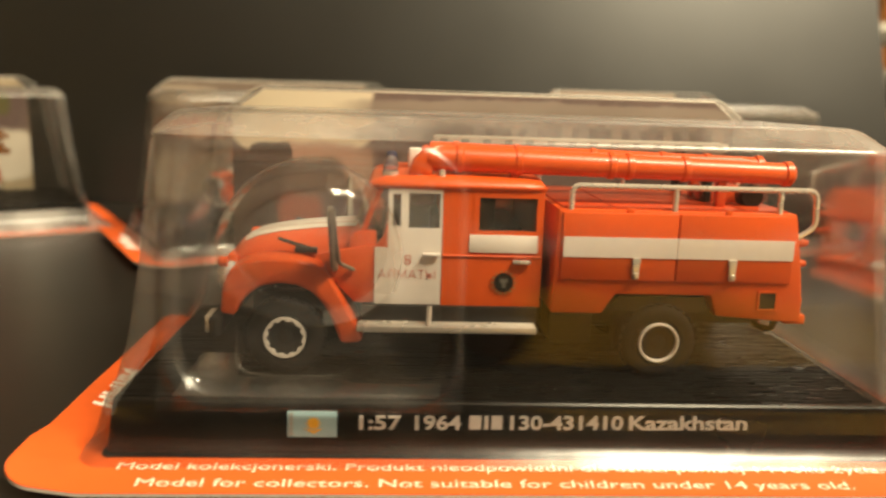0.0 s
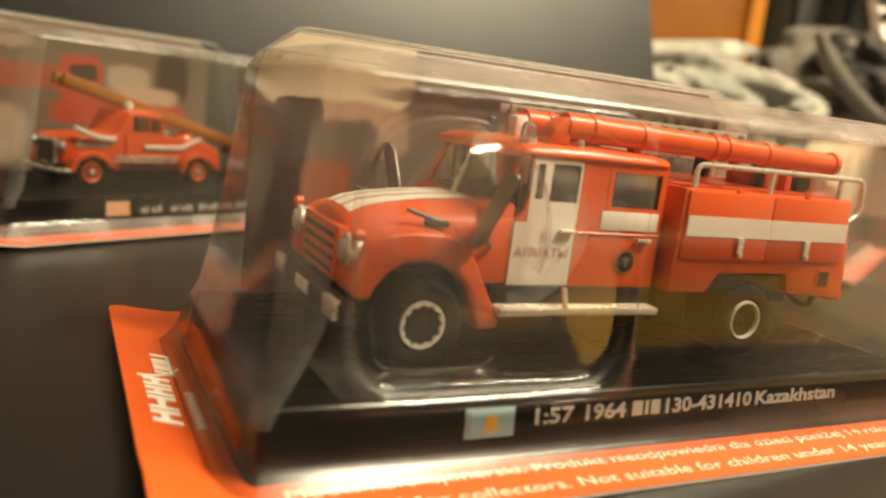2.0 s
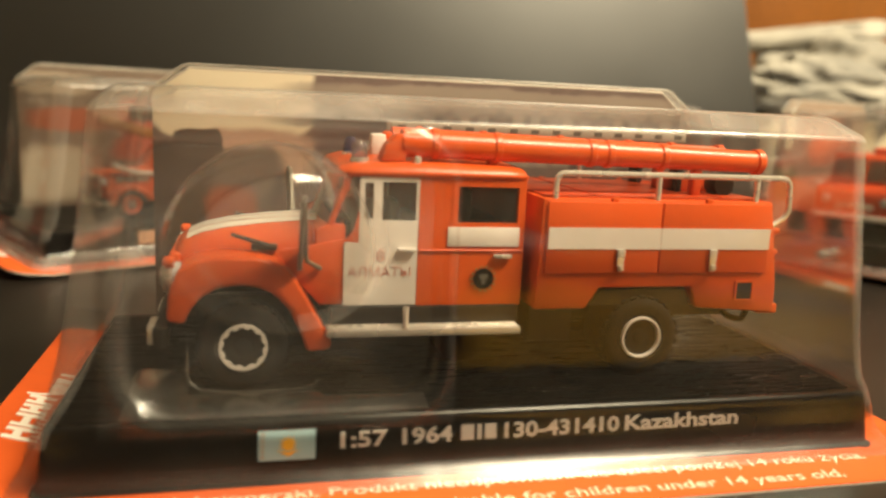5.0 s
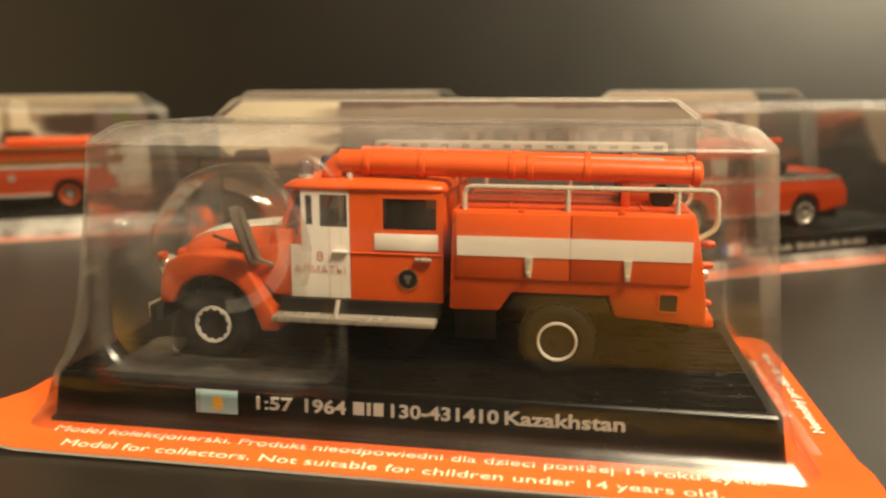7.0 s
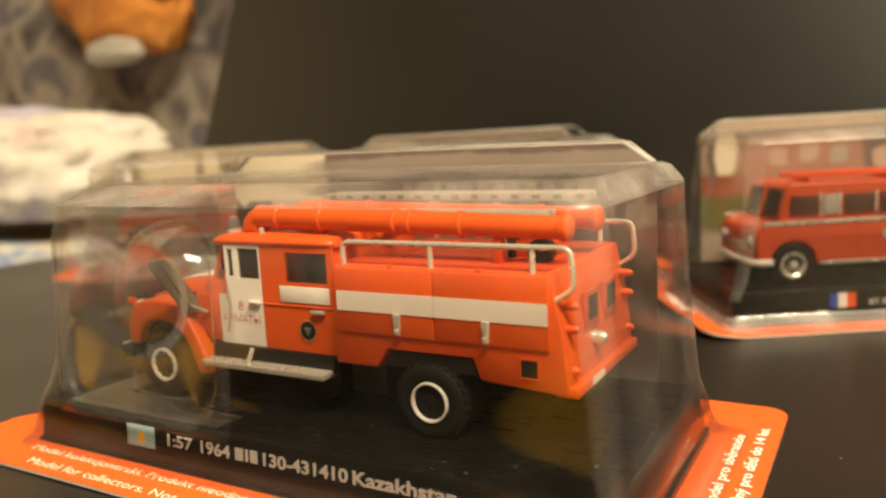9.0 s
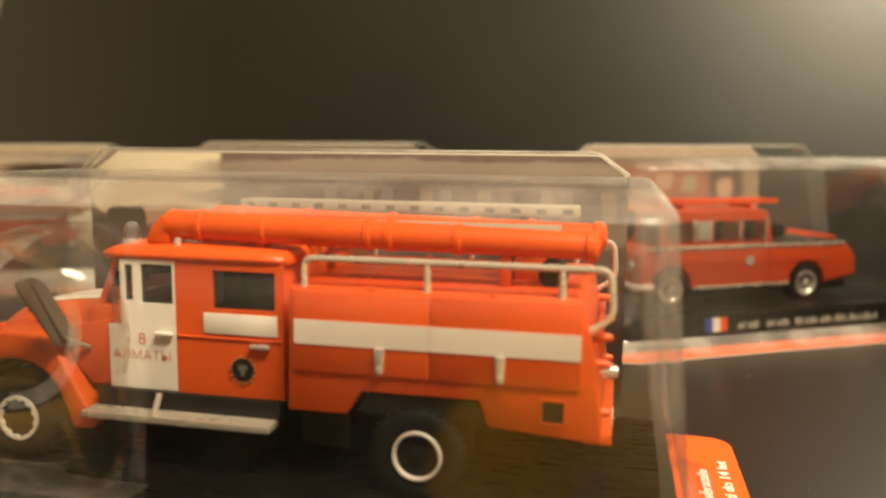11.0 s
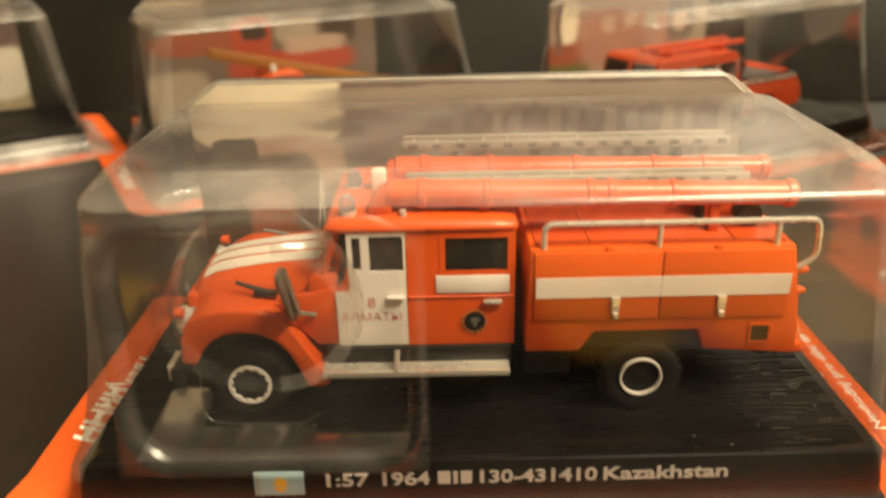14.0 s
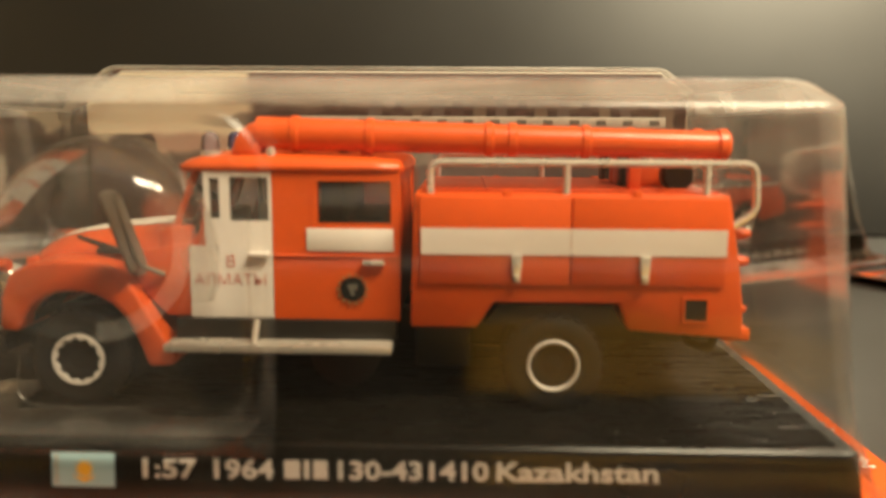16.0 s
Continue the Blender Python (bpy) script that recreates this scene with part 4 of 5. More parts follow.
        arm = part("mirror_arm", sweep(bend([(-21.6, flip(3.0), 29.8), (-24.0, flip(0.5), 31.5), (-24.6, flip(-5.6), 41.4)], 1.0), 0.38, 8), DULL, cab)
        lo, hi = Vector((-24.8, flip(2.6), 29.8)), Vector((-24.8, flip(-6.4), 42.3))
        up = (hi - lo).normalized()
        wide = Vector((0.09, flip(1.0) - flip(0), 0)).normalized()
        nor = up.cross(wide).normalized()
        rr = []
        for t in (0.0, 0.04, 0.1, 0.5, 0.9, 0.96, 1.0):
            c, w = lo.lerp(hi, t), 2.5 * (0.55 if t in (0.0, 1.0) else 0.85 if t in (0.04, 0.96) else 1.0)
            rr.append([tuple(c + wide * w * a + nor * b) for a, b in ((-1, -0.2), (-0.8, -0.42), (0.8, -0.42), (1, -0.2), (1, 0.2), (0.8, 0.35), (-0.8, 0.35), (-1, 0.2))])
        part("mirror", loft(rr), DULL, arm, "long dull mirror")
        bm = sweep([(-35.2, 6.2 if s < 0 else 29.8, 34.6), (-29.2, 5.4 if s < 0 else 30.6, 32.8)], [0.35, 0.5], 6)
        box(-32.2, -28.2, 5.0 if s < 0 else 29.6, 6.4 if s < 0 else 31.0, 32.2, 33.2, 0.2, bm=bm)
        part("bonnet_catch", bm, BLACK, bonnet, "black bonnet catch")

    # roof load: suction hose cases, ladders, lamps
    def hose(y, x0, x1, z0, z1, r0, r1, bands):
        n = 16
        path = [(x0 + (x1 - x0) * k / n, y, z0 + (z1 - z0) * k / n) for k in range(n + 1)]
        tube = part("hose_case", sweep(path, [r0 + (r1 - r0) * k / n for k in range(n + 1)], 20), RED, ob, "long orange-red hose case")
        for b in bands:
            t = (b - x0) / (x1 - x0)
            z, r = z0 + (z1 - z0) * t, r0 + (r1 - r0) * t
            part("band", lathe([(r, b - 0.7), (r + 0.28, b - 0.45), (r + 0.28, b + 0.45), (r, b + 0.7)], (0, y, z), "x", 20, caps=False), RED, tube)
        part("end_cap", lathe([(r1 * 0.4, x1 + 1.2), (r1 * 0.95, x1 + 0.9), (r1 + 0.35, x1 + 0.4), (r1 + 0.35, x1 - 0.7), (r1, x1 - 0.9)], (0, y, z1), "x", 20, caps=True), RED, tube)
        for x in (6, 44):
            part("hose_cradle", box(x, x + 1.6, y - 1.0, y + 1.0, 42.0 if x > 13 else 46.4, z0 + (z1 - z0) * (x - x0) / (x1 - x0) - r1 + 0.3, 0.2), DRED, tube)
    hose(7.0, -8.6, 57.0, 49.7, 48.4, 2.35, 1.95, (-3.2, 7.4, 24.2, 27.5, 37.8))
    hose(20.5, -8.0, 57.6, 49.6, 48.4, 2.2, 2.0, (-3.0, 9.0, 24.0, 38.0, 47.0))
    part("hose_nose", prism([(-12.4, 46.6), (-8.0, 46.6), (-8.0, 51.2), (-9.4, 51.2), (-11.4, 49.4)], "y", 5.0, 9.2, 0.6), RED, ob)
    part("hose_nose", prism([(-11.5, 46.6), (-8.0, 46.6), (-8.0, 51.0), (-9.4, 51.0)], "y", 18.6, 22.6, 0.6), RED, ob)
    for y0, y1, z, x0, x1, mt in ((27.0, 32.0, 51.6, -7, 54, ALLOY), (11.4, 15.4, 49.6, -6, 52, ALLOY)):
        lad = part("ladder", box(x0, x1, y0, y0 + 0.9, z - 0.9, z + 0.9, 0.15), mt, ob, "pale metal roof ladder")
        part("ladder_rail", box(x0, x1, y1 - 0.9, y1, z - 0.9, z + 0.9, 0.15), mt, lad)
        k = x0 + 2
        while k < x1 - 1:
            part("rung", sweep([(k, y0 + 0.4, z), (k, y1 - 0.4, z)], 0.45, 6), mt, lad)
            # grey patches on the solid beam stand for shade in its holes
            part("rung_hole_shade", box(k - 0.8, k + 0.8, y0 - 0.05, y0 + 0.05, z - 0.4, z + 0.4), mat("shaded_alloy", (0.11, 0.10, 0.085), 0.5), lad)
            k += 4.4
        for x in (2, 44):
            part("ladder_rest", box(x, x + 1.2, y0 + 0.5, y1 - 0.5, 42.0 if x > 13 else 46.2, z - 0.9, 0.15), BLACK, lad)
    part("deck_box", box(44, 52, 13, 19, 42.1, 45.2, 0.4), DRED, ob)
    part("hose_reel", lathe([(2.0, 8), (2.2, 8.3), (2.2, 11.2), (2.0, 11.5)], (51.5, 0, 44.0), "y", 16), BLACK, ob)
    for y, mt, lab in ((19.0, BLUELENS, "translucent blue beacon"), (6.4, LENS, "clear pale beacon")):
        base = part("beacon_base", lathe([(1.5, 46.4), (1.5, 47.2)], (-15.4, y, 0), "z", 16), SILVER, cab)
        part("beacon", lathe([(1.25, 47.1), (1.35, 48.0), (1.25, 49.0), (0.8, 49.7), (0.1, 49.9)], (-15.4, y, 0), "z", 16), mt, base, lab)
    part("roof_lamp", box(-12.2, -9.6, 16.0, 19.0, 46.8, 50.6, 0.5), WHITE, cab, "white roof lamp box")
    part("roof_stud", lathe([(0.6, 46.4), (0.6, 47.6), (0.2, 47.8)], (-6.3, 4.6, 0), "z", 10), SILVER, cab)
    ob.matrix_world = m
    return ob
# ---------------------------------------------------------------- smaller fire engines in the packs behind


def small_wheel(parent, x, y0, y1, z, r, hub_mat, out=-1):
    w = new("wheel")
    w.parent = parent
    ye, s = (y0, 1) if out < 0 else (y1, -1)
    d = y1 - y0
    part("tyre", lathe([(r * 0.6, ye + s * 0.5), (r * 0.68, ye), (r * 0.92, ye + s * 0.15), (r, ye + s * 0.8), (r, ye + s * (d - 0.8)), (r * 0.9, ye + s * d)], (x, 0, z), "y", 28), RUBBER, w)
    rim = part("rim", lathe([(r * 0.66, ye + s * 0.5), (r * 0.6, ye - s * 0.1), (r * 0.5, ye + s * 0.1), (r * 0.42, ye + s * 0.7), (r * 0.2, ye + s * 0.6), (r * 0.16, ye)], (x, 0, z), "y", 24), hub_mat, w)
    part("hub_cap", lathe([(r * 0.22, ye + s * 0.5), (r * 0.2, ye - s * 0.3), (r * 0.08, ye - s * 0.5)], (x, 0, z), "y", 14), SILVER, rim)
    return w


def bonnet_engine(m):
    """A short pre-war engine: long bonnet, cab, low rear, ladder over the top."""
    ob = thing("toy_fire_engine", "small red vintage fire engine with red wheels and white hoses", "toy truck", "toy fire engines")
    part("chassis", box(-40, 24, 8, 28, 14.6, 18.4, 0.5), BLACK, ob)
    for x in (-31.5, 12.0):
        small_wheel(ob, x, 5.0, 9.2, 17.0, 5.6, RED)
        small_wheel(ob, x, 26.8, 31.0, 17.0, 5.6, RED, 1)
    prof = [(-40, 19), (-40, 27.5), (-38, 28.6), (-22, 29.6), (-20.5, 30), (-16.5, 37), (-15, 38.2), (-6, 38.6), (-2.5, 37.6), (-1.5, 30), (18, 28), (24, 25), (25, 18.5)]
    body = part("body", prism(prof, "y", 8.2, 27.8, 0.9, 3), RED, ob)
    for y in (7.9, 28.1):
        part("cab_window", box(-14.5, -8.5, y - 0.15 if y < 18 else y - 0.25, y + 0.25 if y < 18 else y + 0.15, 31.4, 36.6, 0.1), GLASS, body, "dark cab window")
        part("rear_window", box(-7.4, -3.4, y - 0.15 if y < 18 else y - 0.25, y + 0.25 if y < 18 else y + 0.15, 31.4, 36.2, 0.1), GLASS, body)
        for z in (20.2, 21.6):
            part("side_trim", box(-22, 4, y - 0.35, y + 0.35, z, z + 0.8, 0.1), SILVER, body)
        part("bonnet_louvres", box(-36, -24, y - 0.2, y + 0.2, 25.2, 27.0, 0.1), INK_GREY, body)
        part("hose_roll", sweep(bend([(-10, y, 25.6), (6, y, 25.6), (14, y, 29.4)], 2), 0.85, 8), WHITE, body, "white hose along the flank")
        part("door_line", box(-17.6, -17.3, y - 0.32, y + 0.32, 19.5, 30, 0.02), DRED, body)
    wing = [(-39.5, 17), (-38.8, 21), (-36, 23.6), (-31.5, 24.4), (-27, 23.4), (-24, 20.4), (-21, 18.4), (-21.5, 17.6), (-25.2, 18.6), (-27, 20.8), (-31.5, 22.6), (-36, 20.8), (-37.6, 17)]
    for y0, y1 in ((4.6, 10), (26, 31.4)):
        part("front_wing", prism(wing, "y", y0, y1, 0.5), RED, ob)
        part("rear_wing", prism([(x * 1.02 + 43.9, z) for x, z in wing], "y", y0, y1, 0.5), RED, ob)
        part("running_board", box(-23, 6, y0 + 0.4, y1, 17.2, 18.2, 0.2), BLACK, ob)
    part("grille", box(-40.8, -39.6, 12, 24, 18.5, 27.5, 0.6), SILVER, ob, "silver radiator grille")
    part("grille_mesh", box(-41.0, -40.7, 13, 23, 19.5, 26.5), BLACK, ob)
    for y in (9.6, 26.4):
        part("headlamp", lathe([(0.4, -41.6), (1.5, -41.0), (1.7, -39.6), (1.0, -38.4)], (0, y, 25.4), "x", 14), CLEARLENS, ob, "round headlamp")
    part("bumper", sweep(bend([(-39, 4.8, 17.4), (-42.4, 6.5, 17.4), (-43.2, 18, 17.4), (-42.4, 29.5, 17.4), (-39, 31.2, 17.4)], 2), 0.8, 8), SILVER, ob)
    part("roof_bell", lathe([(0.4, 41.4), (1.4, 40.6), (1.8, 38.6)], (-13, 14, 0), "z", 14), SILVER, ob)
    lad = part("ladder_beam", box(-42, 40, 15.0, 17.0, -1.9, 1.9, 0.3), mat("varnished_tan_wood", (0.24, 0.085, 0.010), 0.5, vary=0.2, scale=60), ob, "tan wooden ladder")
    part("ladder_beam", box(-42, 40, 21.2, 23.2, -1.9, 1.9, 0.3), MATS["varnished_tan_wood"], lad)
    k = -40
    while k < 37:
        part("rung", sweep([(k, 15.8, 0), (k, 22.4, 0)], 0.45, 6), MATS["varnished_tan_wood"], lad)
        k += 4
    part("ladder_foot", box(35, 41, 14.6, 23.6, -4.5, 2.6, 0.6), MATS["varnished_tan_wood"], lad)
    lad.matrix_local = pose(4 * MM, 0, 36.5 * MM, 0, 15, 0)
    for x in (-12, 14):
        part("ladder_stand", box(x, x + 1.5, 16.5, 21.5, 27, 31.0 if x > 0 else 39.0, 0.3), RED, ob)
    part("turntable", lathe([(4, 26.5), (4.4, 28), (3.2, 30)], (14, 18, 0), "z", 20), RED, ob)
    part("side_hose", sweep(bend([(-38, 5.6, 31.8), (-30, 6, 28.8), (-22, 7.6, 28.0)], 3), [0.95] * 8, 8), WHITE, ob, "white rolled hose on the wing")
    ob.matrix_world = m
    return ob


def van_engine(m, label, stripe=SILVER, hub=SILVER, wheel_r=6.6, open_back=False):
    """A forward-control crew van: rounded front, long side, ladder on the roof, open rear bay."""
    ob = thing("toy_fire_engine", label, "toy truck", "toy fire engines")
    part("chassis", box(-46, 36, 6, 30, 14.4, 18.2, 0.5), BLACK, ob)
    for x in (-37.0, 15.5):
        small_wheel(ob, x, 2.4, 7.6, 17.3, wheel_r, hub)
        small_wheel(ob, x, 28.4, 33.6, 17.3, wheel_r, hub, 1)
    low = [(-48.6, 17.2), (-44.2, 17.2), (-43.4, 21.4), (-40.5, 24.2), (-37, 24.8), (-33.5, 24.2), (-30.6, 21.4), (-29.8, 17.2), (8.4, 17.2), (9.2, 21.4), (12, 24.2), (15.5, 24.8), (19, 24.2), (21.8, 21.4), (22.6, 17.2), (36, 19.5), (35.5, 26), (31, 31.0), (-40, 31.6), (-47.4, 29.6), (-48.8, 27.2)]
    body = part("lower_body", prism(low, "y", 2.2, 33.8, 0.8, 3), DRED, ob)
    up = [(-41.2, 31.2), (-38.6, 41.6), (-37, 42.8), (-2, 42.6), (0.6, 41.6), (3.0, 31.4)]
    if open_back:
        up = up[:3] + [(-22, 42.6), (-19.4, 41.6), (-18.0, 31.4)]
    cab = part("upper_body", prism(up, "y", 4.4, 31.6, 0.8, 3), DRED, ob)
    for y, s in ((4.2, -1), (31.8, 1)):
        for a, b in ((-37.6, -28.4), (-27.0, -22.2), (-20.6, -11.0), (-9.4, -1.0))[:2 if open_back else 4]:
            part("side_window", box(a, b, min(y, y - 0.25 * -s), max(y, y - 0.25 * -s), 32.6, 39.0, 0.1), GLASS if a != -27.0 else INK_GREY, cab, "dark side window" if a != -27.0 else "grey blanked window")
            part("window_bar", box(b + 0.1, b + 0.8, min(y, y + 0.3 * s), max(y, y + 0.3 * s), 32.2, 39.6, 0.1), SILVER, cab)
        ye = 1.95 if s < 0 else 34.05
        part("waist_trim", box(-47, 30, min(ye, ye + 0.3 * s), max(ye, ye + 0.3 * s), 30.2, 31.4, 0.12), stripe, body, "pale waist trim")
        part("sill_trim", box(-29, 8, min(ye, ye + 0.3 * s), max(ye, ye + 0.3 * s), 17.4, 18.3, 0.12), stripe, body)
        for x in (-17, 0):
            part("door_seam", box(x, x + 0.25, min(ye, ye + 0.12 * s), max(ye, ye + 0.12 * s), 18.6, 30), DRED, body)
        part("crest", lathe([(1.6, min(ye, ye + 0.2 * s)), (1.6, max(ye, ye + 0.2 * s))], (-8, 0, 26), "y", 16), INK_GREY, body)
        part("wheel_arch", prism([(-43.2, 17.6), (-42.2, 21.6), (-39.6, 23.6), (-37, 24.2), (-34.4, 23.6), (-31.8, 21.6), (-30.8, 17.6)], "y", ye + 0.6 if s < 0 else 28, 8 if s < 0 else ye - 0.6), BLACK, body)
        part("wheel_arch", prism([(9.4, 17.6), (10.4, 21.6), (12.9, 23.6), (15.5, 24.2), (18.1, 23.6), (20.6, 21.6), (21.6, 17.6)], "y", ye + 0.6 if s < 0 else 28, 8 if s < 0 else ye - 0.6), BLACK, body)
    part("windscreen", prism([(-41.4, 32.4), (-39.2, 41.0), (-38.9, 40.9), (-41.1, 32.3)], "y", 6, 30), GLASS, cab, "dark windscreen")
    part("screen_bar", sweep([(-41.5, 18, 32.0), (-39.3, 18, 41.0)], 0.4, 6), RED, cab)
    part("bumper", sweep(bend([(-44, 1.6, 18.6), (-49.4, 2.4, 18.6), (-50.2, 18, 18.6), (-49.4, 33.6, 18.6), (-44, 34.4, 18.6)], 2.4), 1.1, 8), WHITE, ob, "white bumper")
    for y in (7, 29):
        part("headlamp", lathe([(0.3, -50.0), (1.6, -49.6), (1.9, -48.6)], (0, y, 25), "x", 14), CLEARLENS, body, "round headlamp")
    part("grille", box(-49.2, -48.6, 11, 25, 21.5, 24, 0.2), SILVER, body)
    part("bay_floor", box(3.2, 30.4, 3.2, 32.8, 30.8, 32.0, 0.2), BLACK, body)
    if open_back:
        wood = mat("varnished_tan_wood", (0.15, 0.05, 0.007), 0.5, vary=0.2, scale=60)
        part("locker_row", box(-17.4, 33, 4.0, 32.0, 31.0, 40.4, 0.5), DRED, ob)
        for y0, y1 in ((2.6, 3.8), (32.2, 33.4)):
            lad = part("ladder_beam", box(-20, 40, y0, y1, 31.6, 34.0, 0.3), wood, ob, "tan wooden side ladder")
            part("ladder_beam", box(-20, 40, y0, y1, 38.2, 39.8, 0.3), wood, lad)
            k = -18
            while k < 39:
                part("rung", sweep([(k, (y0 + y1) / 2, 33.6), (k, (y0 + y1) / 2, 38.6)], 0.4, 6), wood, lad)
                k += 5
        part("hose_roll", sweep([(-10, 12, 42.2), (26, 12, 42.2)], 2.0, 12), RED, ob)
        part("rear_edge", box(33.4, 35.4, 2.4, 33.6, 17.6, 31.0, 0.3), WHITE, ob, "white rear edge")
    else:
        lad = part("ladder_beam", box(-35, 8, 9, 10.2, 44.0, 45.6, 0.2), DRED, ob, "red roof ladder")
        part("ladder_beam", box(-35, 8, 16.8, 18, 44.0, 45.6, 0.2), DRED, lad)
        k = -33
        while k < 7:
            part("rung", sweep([(k, 9.6, 44.8), (k, 17.4, 44.8)], 0.45, 6), DRED, lad)
            k += 4
        for x in (-30, -4):
            part("ladder_rack", box(x, x + 1.2, 8, 19, 42.2, 44.0, 0.2), DRED, ob)
        part("hose_reel", lathe([(2.2, 12), (2.6, 12.6), (2.6, 24.4), (2.2, 25)], (12, 0, 34.2), "y", 20), BLACK, ob)
    part("tail_board", prism([(24, 31.4), (27, 33.4), (30.4, 31.4)], "y", 4, 32, 0.3), DRED, ob)
    ob.matrix_world = m
    return ob
# ---------------------------------------------------------------- the setting
PLASTER = mat("cream_wall_paint", (0.62, 0.54, 0.40), 0.8, vary=0.06, scale=3, bump=0.2, bump_scale=90)
# Unseen south wall, darkened to cut fill light and veiling reflections.
TANWALL = mat("darkened_wall_paint", (0.11, 0.085, 0.055), 0.8, vary=0.06, scale=3, bump=0.2, bump_scale=90)
CEILING = mat("white_ceiling_paint", (0.78, 0.74, 0.66), 0.85, vary=0.04, scale=3, bump=0.2, bump_scale=90)
FLOOR = mat("brown_floor_boards", (0.22, 0.12, 0.06), 0.5, vary=0.2, scale=8)
for name, ext, m in (("wall_north", (-1900, 1900, 1500, 1560, -560, 1760), PLASTER), ("wall_south", (-1900, 1900, -1760, -1700, -560, 1760), TANWALL), ("wall_west", (-1960, -1900, -1760, 1560, -560, 1760), PLASTER), ("wall_east", (1900, 1960, -1760, 1560, -560, 1760), PLASTER), ("floor", (-1960, 1960, -1760, 1560, -620, -560), FLOOR), ("ceiling", (-1960, 1960, -1760, 1560, 1760, 1820), CEILING)):
    tagged(make(name, box(*ext), m, smooth=False), "plain " + m.name.replace("_", " ") + " closing the room", name.split("_")[0], kind="structure")

lamp = thing("ceiling_lamp", "long white ceiling lamp hanging on two thin rods", "lamp")
bm = box(-520, 520, -140, 140, 8, 60, 6)
bm.transform(Matrix.Scale(1000, 4) @ look((0.84, -0.62, 1.50), (0.50, -0.25, 0), 0) @ Matrix.Scale(0.001, 4))
part("housing", bm, CEILING, lamp)
for x in (590, 1090):
    part("rod", sweep([(x, -640, 1545), (x, -640, 1760)], 5, 8), SILVER, lamp)

# Extended far forward, out of view, to keep pale bedding out of reflections.
bm = box(-362, 640, -420, 330, -14, 0, 1.2)
tagged(make("table_top", bm, TABLE), "matt black lacquered board lying flat on the bed", "table", kind="structure")


def slanted_board():
    h, lean = 430, 0.24
    bm = bmesh.new()
    for th in (0, 8):
        for x, y, z in ((-354, 299, 0.2), (249, 264, 0.2), (249 - 0.08 * h, 264 + lean * h, h), (-354 + 0.17 * h, 299 + lean * h, h)):
            bm.verts.new((x, y + th, z))
    v = list(bm.verts)
    for f in ((0, 1, 2, 3), (7, 6, 5, 4), (0, 4, 5, 1), (1, 5, 6, 2), (2, 6, 7, 3), (3, 7, 4, 0)):
        bm.faces.new([v[i] for i in f])
    bmesh.ops.bevel(bm, geom=bm.edges[:], offset=1.0, segments=2, affect="EDGES")
    return tagged(make("backdrop_board", bm, BOARD), "large satin black board leaning back behind the packs", "backdrop", kind="structure")


slanted_board()

# ---------------------------------------------------------------- the packs
FRONT = pose(0, 0, 0, 0, 0.35, 0)
LEFT = pose(-0.0480, 0.1800, 0.0008, 0, 0, 29)
RIGHT = pose(0.1085, 0.1740, 0, 0, 0, 30)
FAR_LEFT = pose(-0.216, 0.1855, 0, 0, 0, 30)
FAR_RIGHT = pose(0.240, 0.1465, 0, 0, 0, 30)

backing_card(FRONT, "orange printed card with white warning print, lying under a clear pack")
plinth(FRONT, "black display plinth with white title and pale blue flag", [FLAG_BLUE])
CR, DK, UM, SM, BR, SL = (0.68, 0.61, 0.47), (0.09, 0.06, 0.055), (0.05, 0.03, 0.022), (0.33, 0.27, 0.21), (0.26, 0.075, 0.04), (0.20, 0.17, 0.165)
GN, PI, RD = (0.11, 0.11, 0.04), (0.42, 0.28, 0.22), (0.38, 0.06, 0.03)
MV, LP = (0.135, 0.095, 0.090), (0.27, 0.225, 0.19)
PH1 = photo("town_photo_print", (0.15, 0.11, 0.10), [
    (-36, 57, 16.0, 9.5, CR, 0.12), (-33, 44, 12, 5, PI, 0.5), (-45.0, 40.5, 7.8, 6.0, (0.07, 0.052, 0.047), 0.25), (-42.5, 46.5, 4.5, 3.0, (0.085, 0.064, 0.058), 0.2), (-44, 26, 7.4, 10.5, (0.045, 0.028, 0.022), 0.35), (-33, 40, 6.5, 5.5, (0.12, 0.092, 0.08), 0.5), (-36, 30, 5, 7, BR, 0.6),
    (-30, 17, 22, 5.5, UM, 0.5), (-24, 30, 4, 6, MV, 0.5), (-12, 42, 7, 8, MV, 0.5), (22, 57, 42, 2.4, LP, 0.5), (22, 52, 42, 1.4, DK, 0.6), (28, 46, 34, 2.2, LP, 0.6), (30, 25, 36, 12.5, UM, 0.4), (6, 40, 5, 5, BR, 0.6), (44, 41, 8, 6, DK, 0.6)] + [(4 + 3.9 * k, 49.5, 1.05, 5.2, (SL, MV, (0.25, 0.205, 0.17))[k % 3], 0.6) for k in range(15)], 3)
PH2 = photo("street_photo_print", (0.15, 0.11, 0.085), [
    (-38, 57, 12, 3.5, SM, 0.6), (-28, 44, 18, 4, BR, 0.5), (10, 33, 26, 5, RD, 0.3), (-7, 45, 8, 7.5, RD, 0.3), (-6, 46.5, 5, 3, UM, 0.4), (12, 46, 8, 4.5, SM, 0.5), (31, 48, 7, 8, UM, 0.5), (-40, 24, 12, 9, SM, 0.6), (20, 40, 12, 3, PI, 0.6)], 20)
SA = (0.33, 0.16, 0.12)
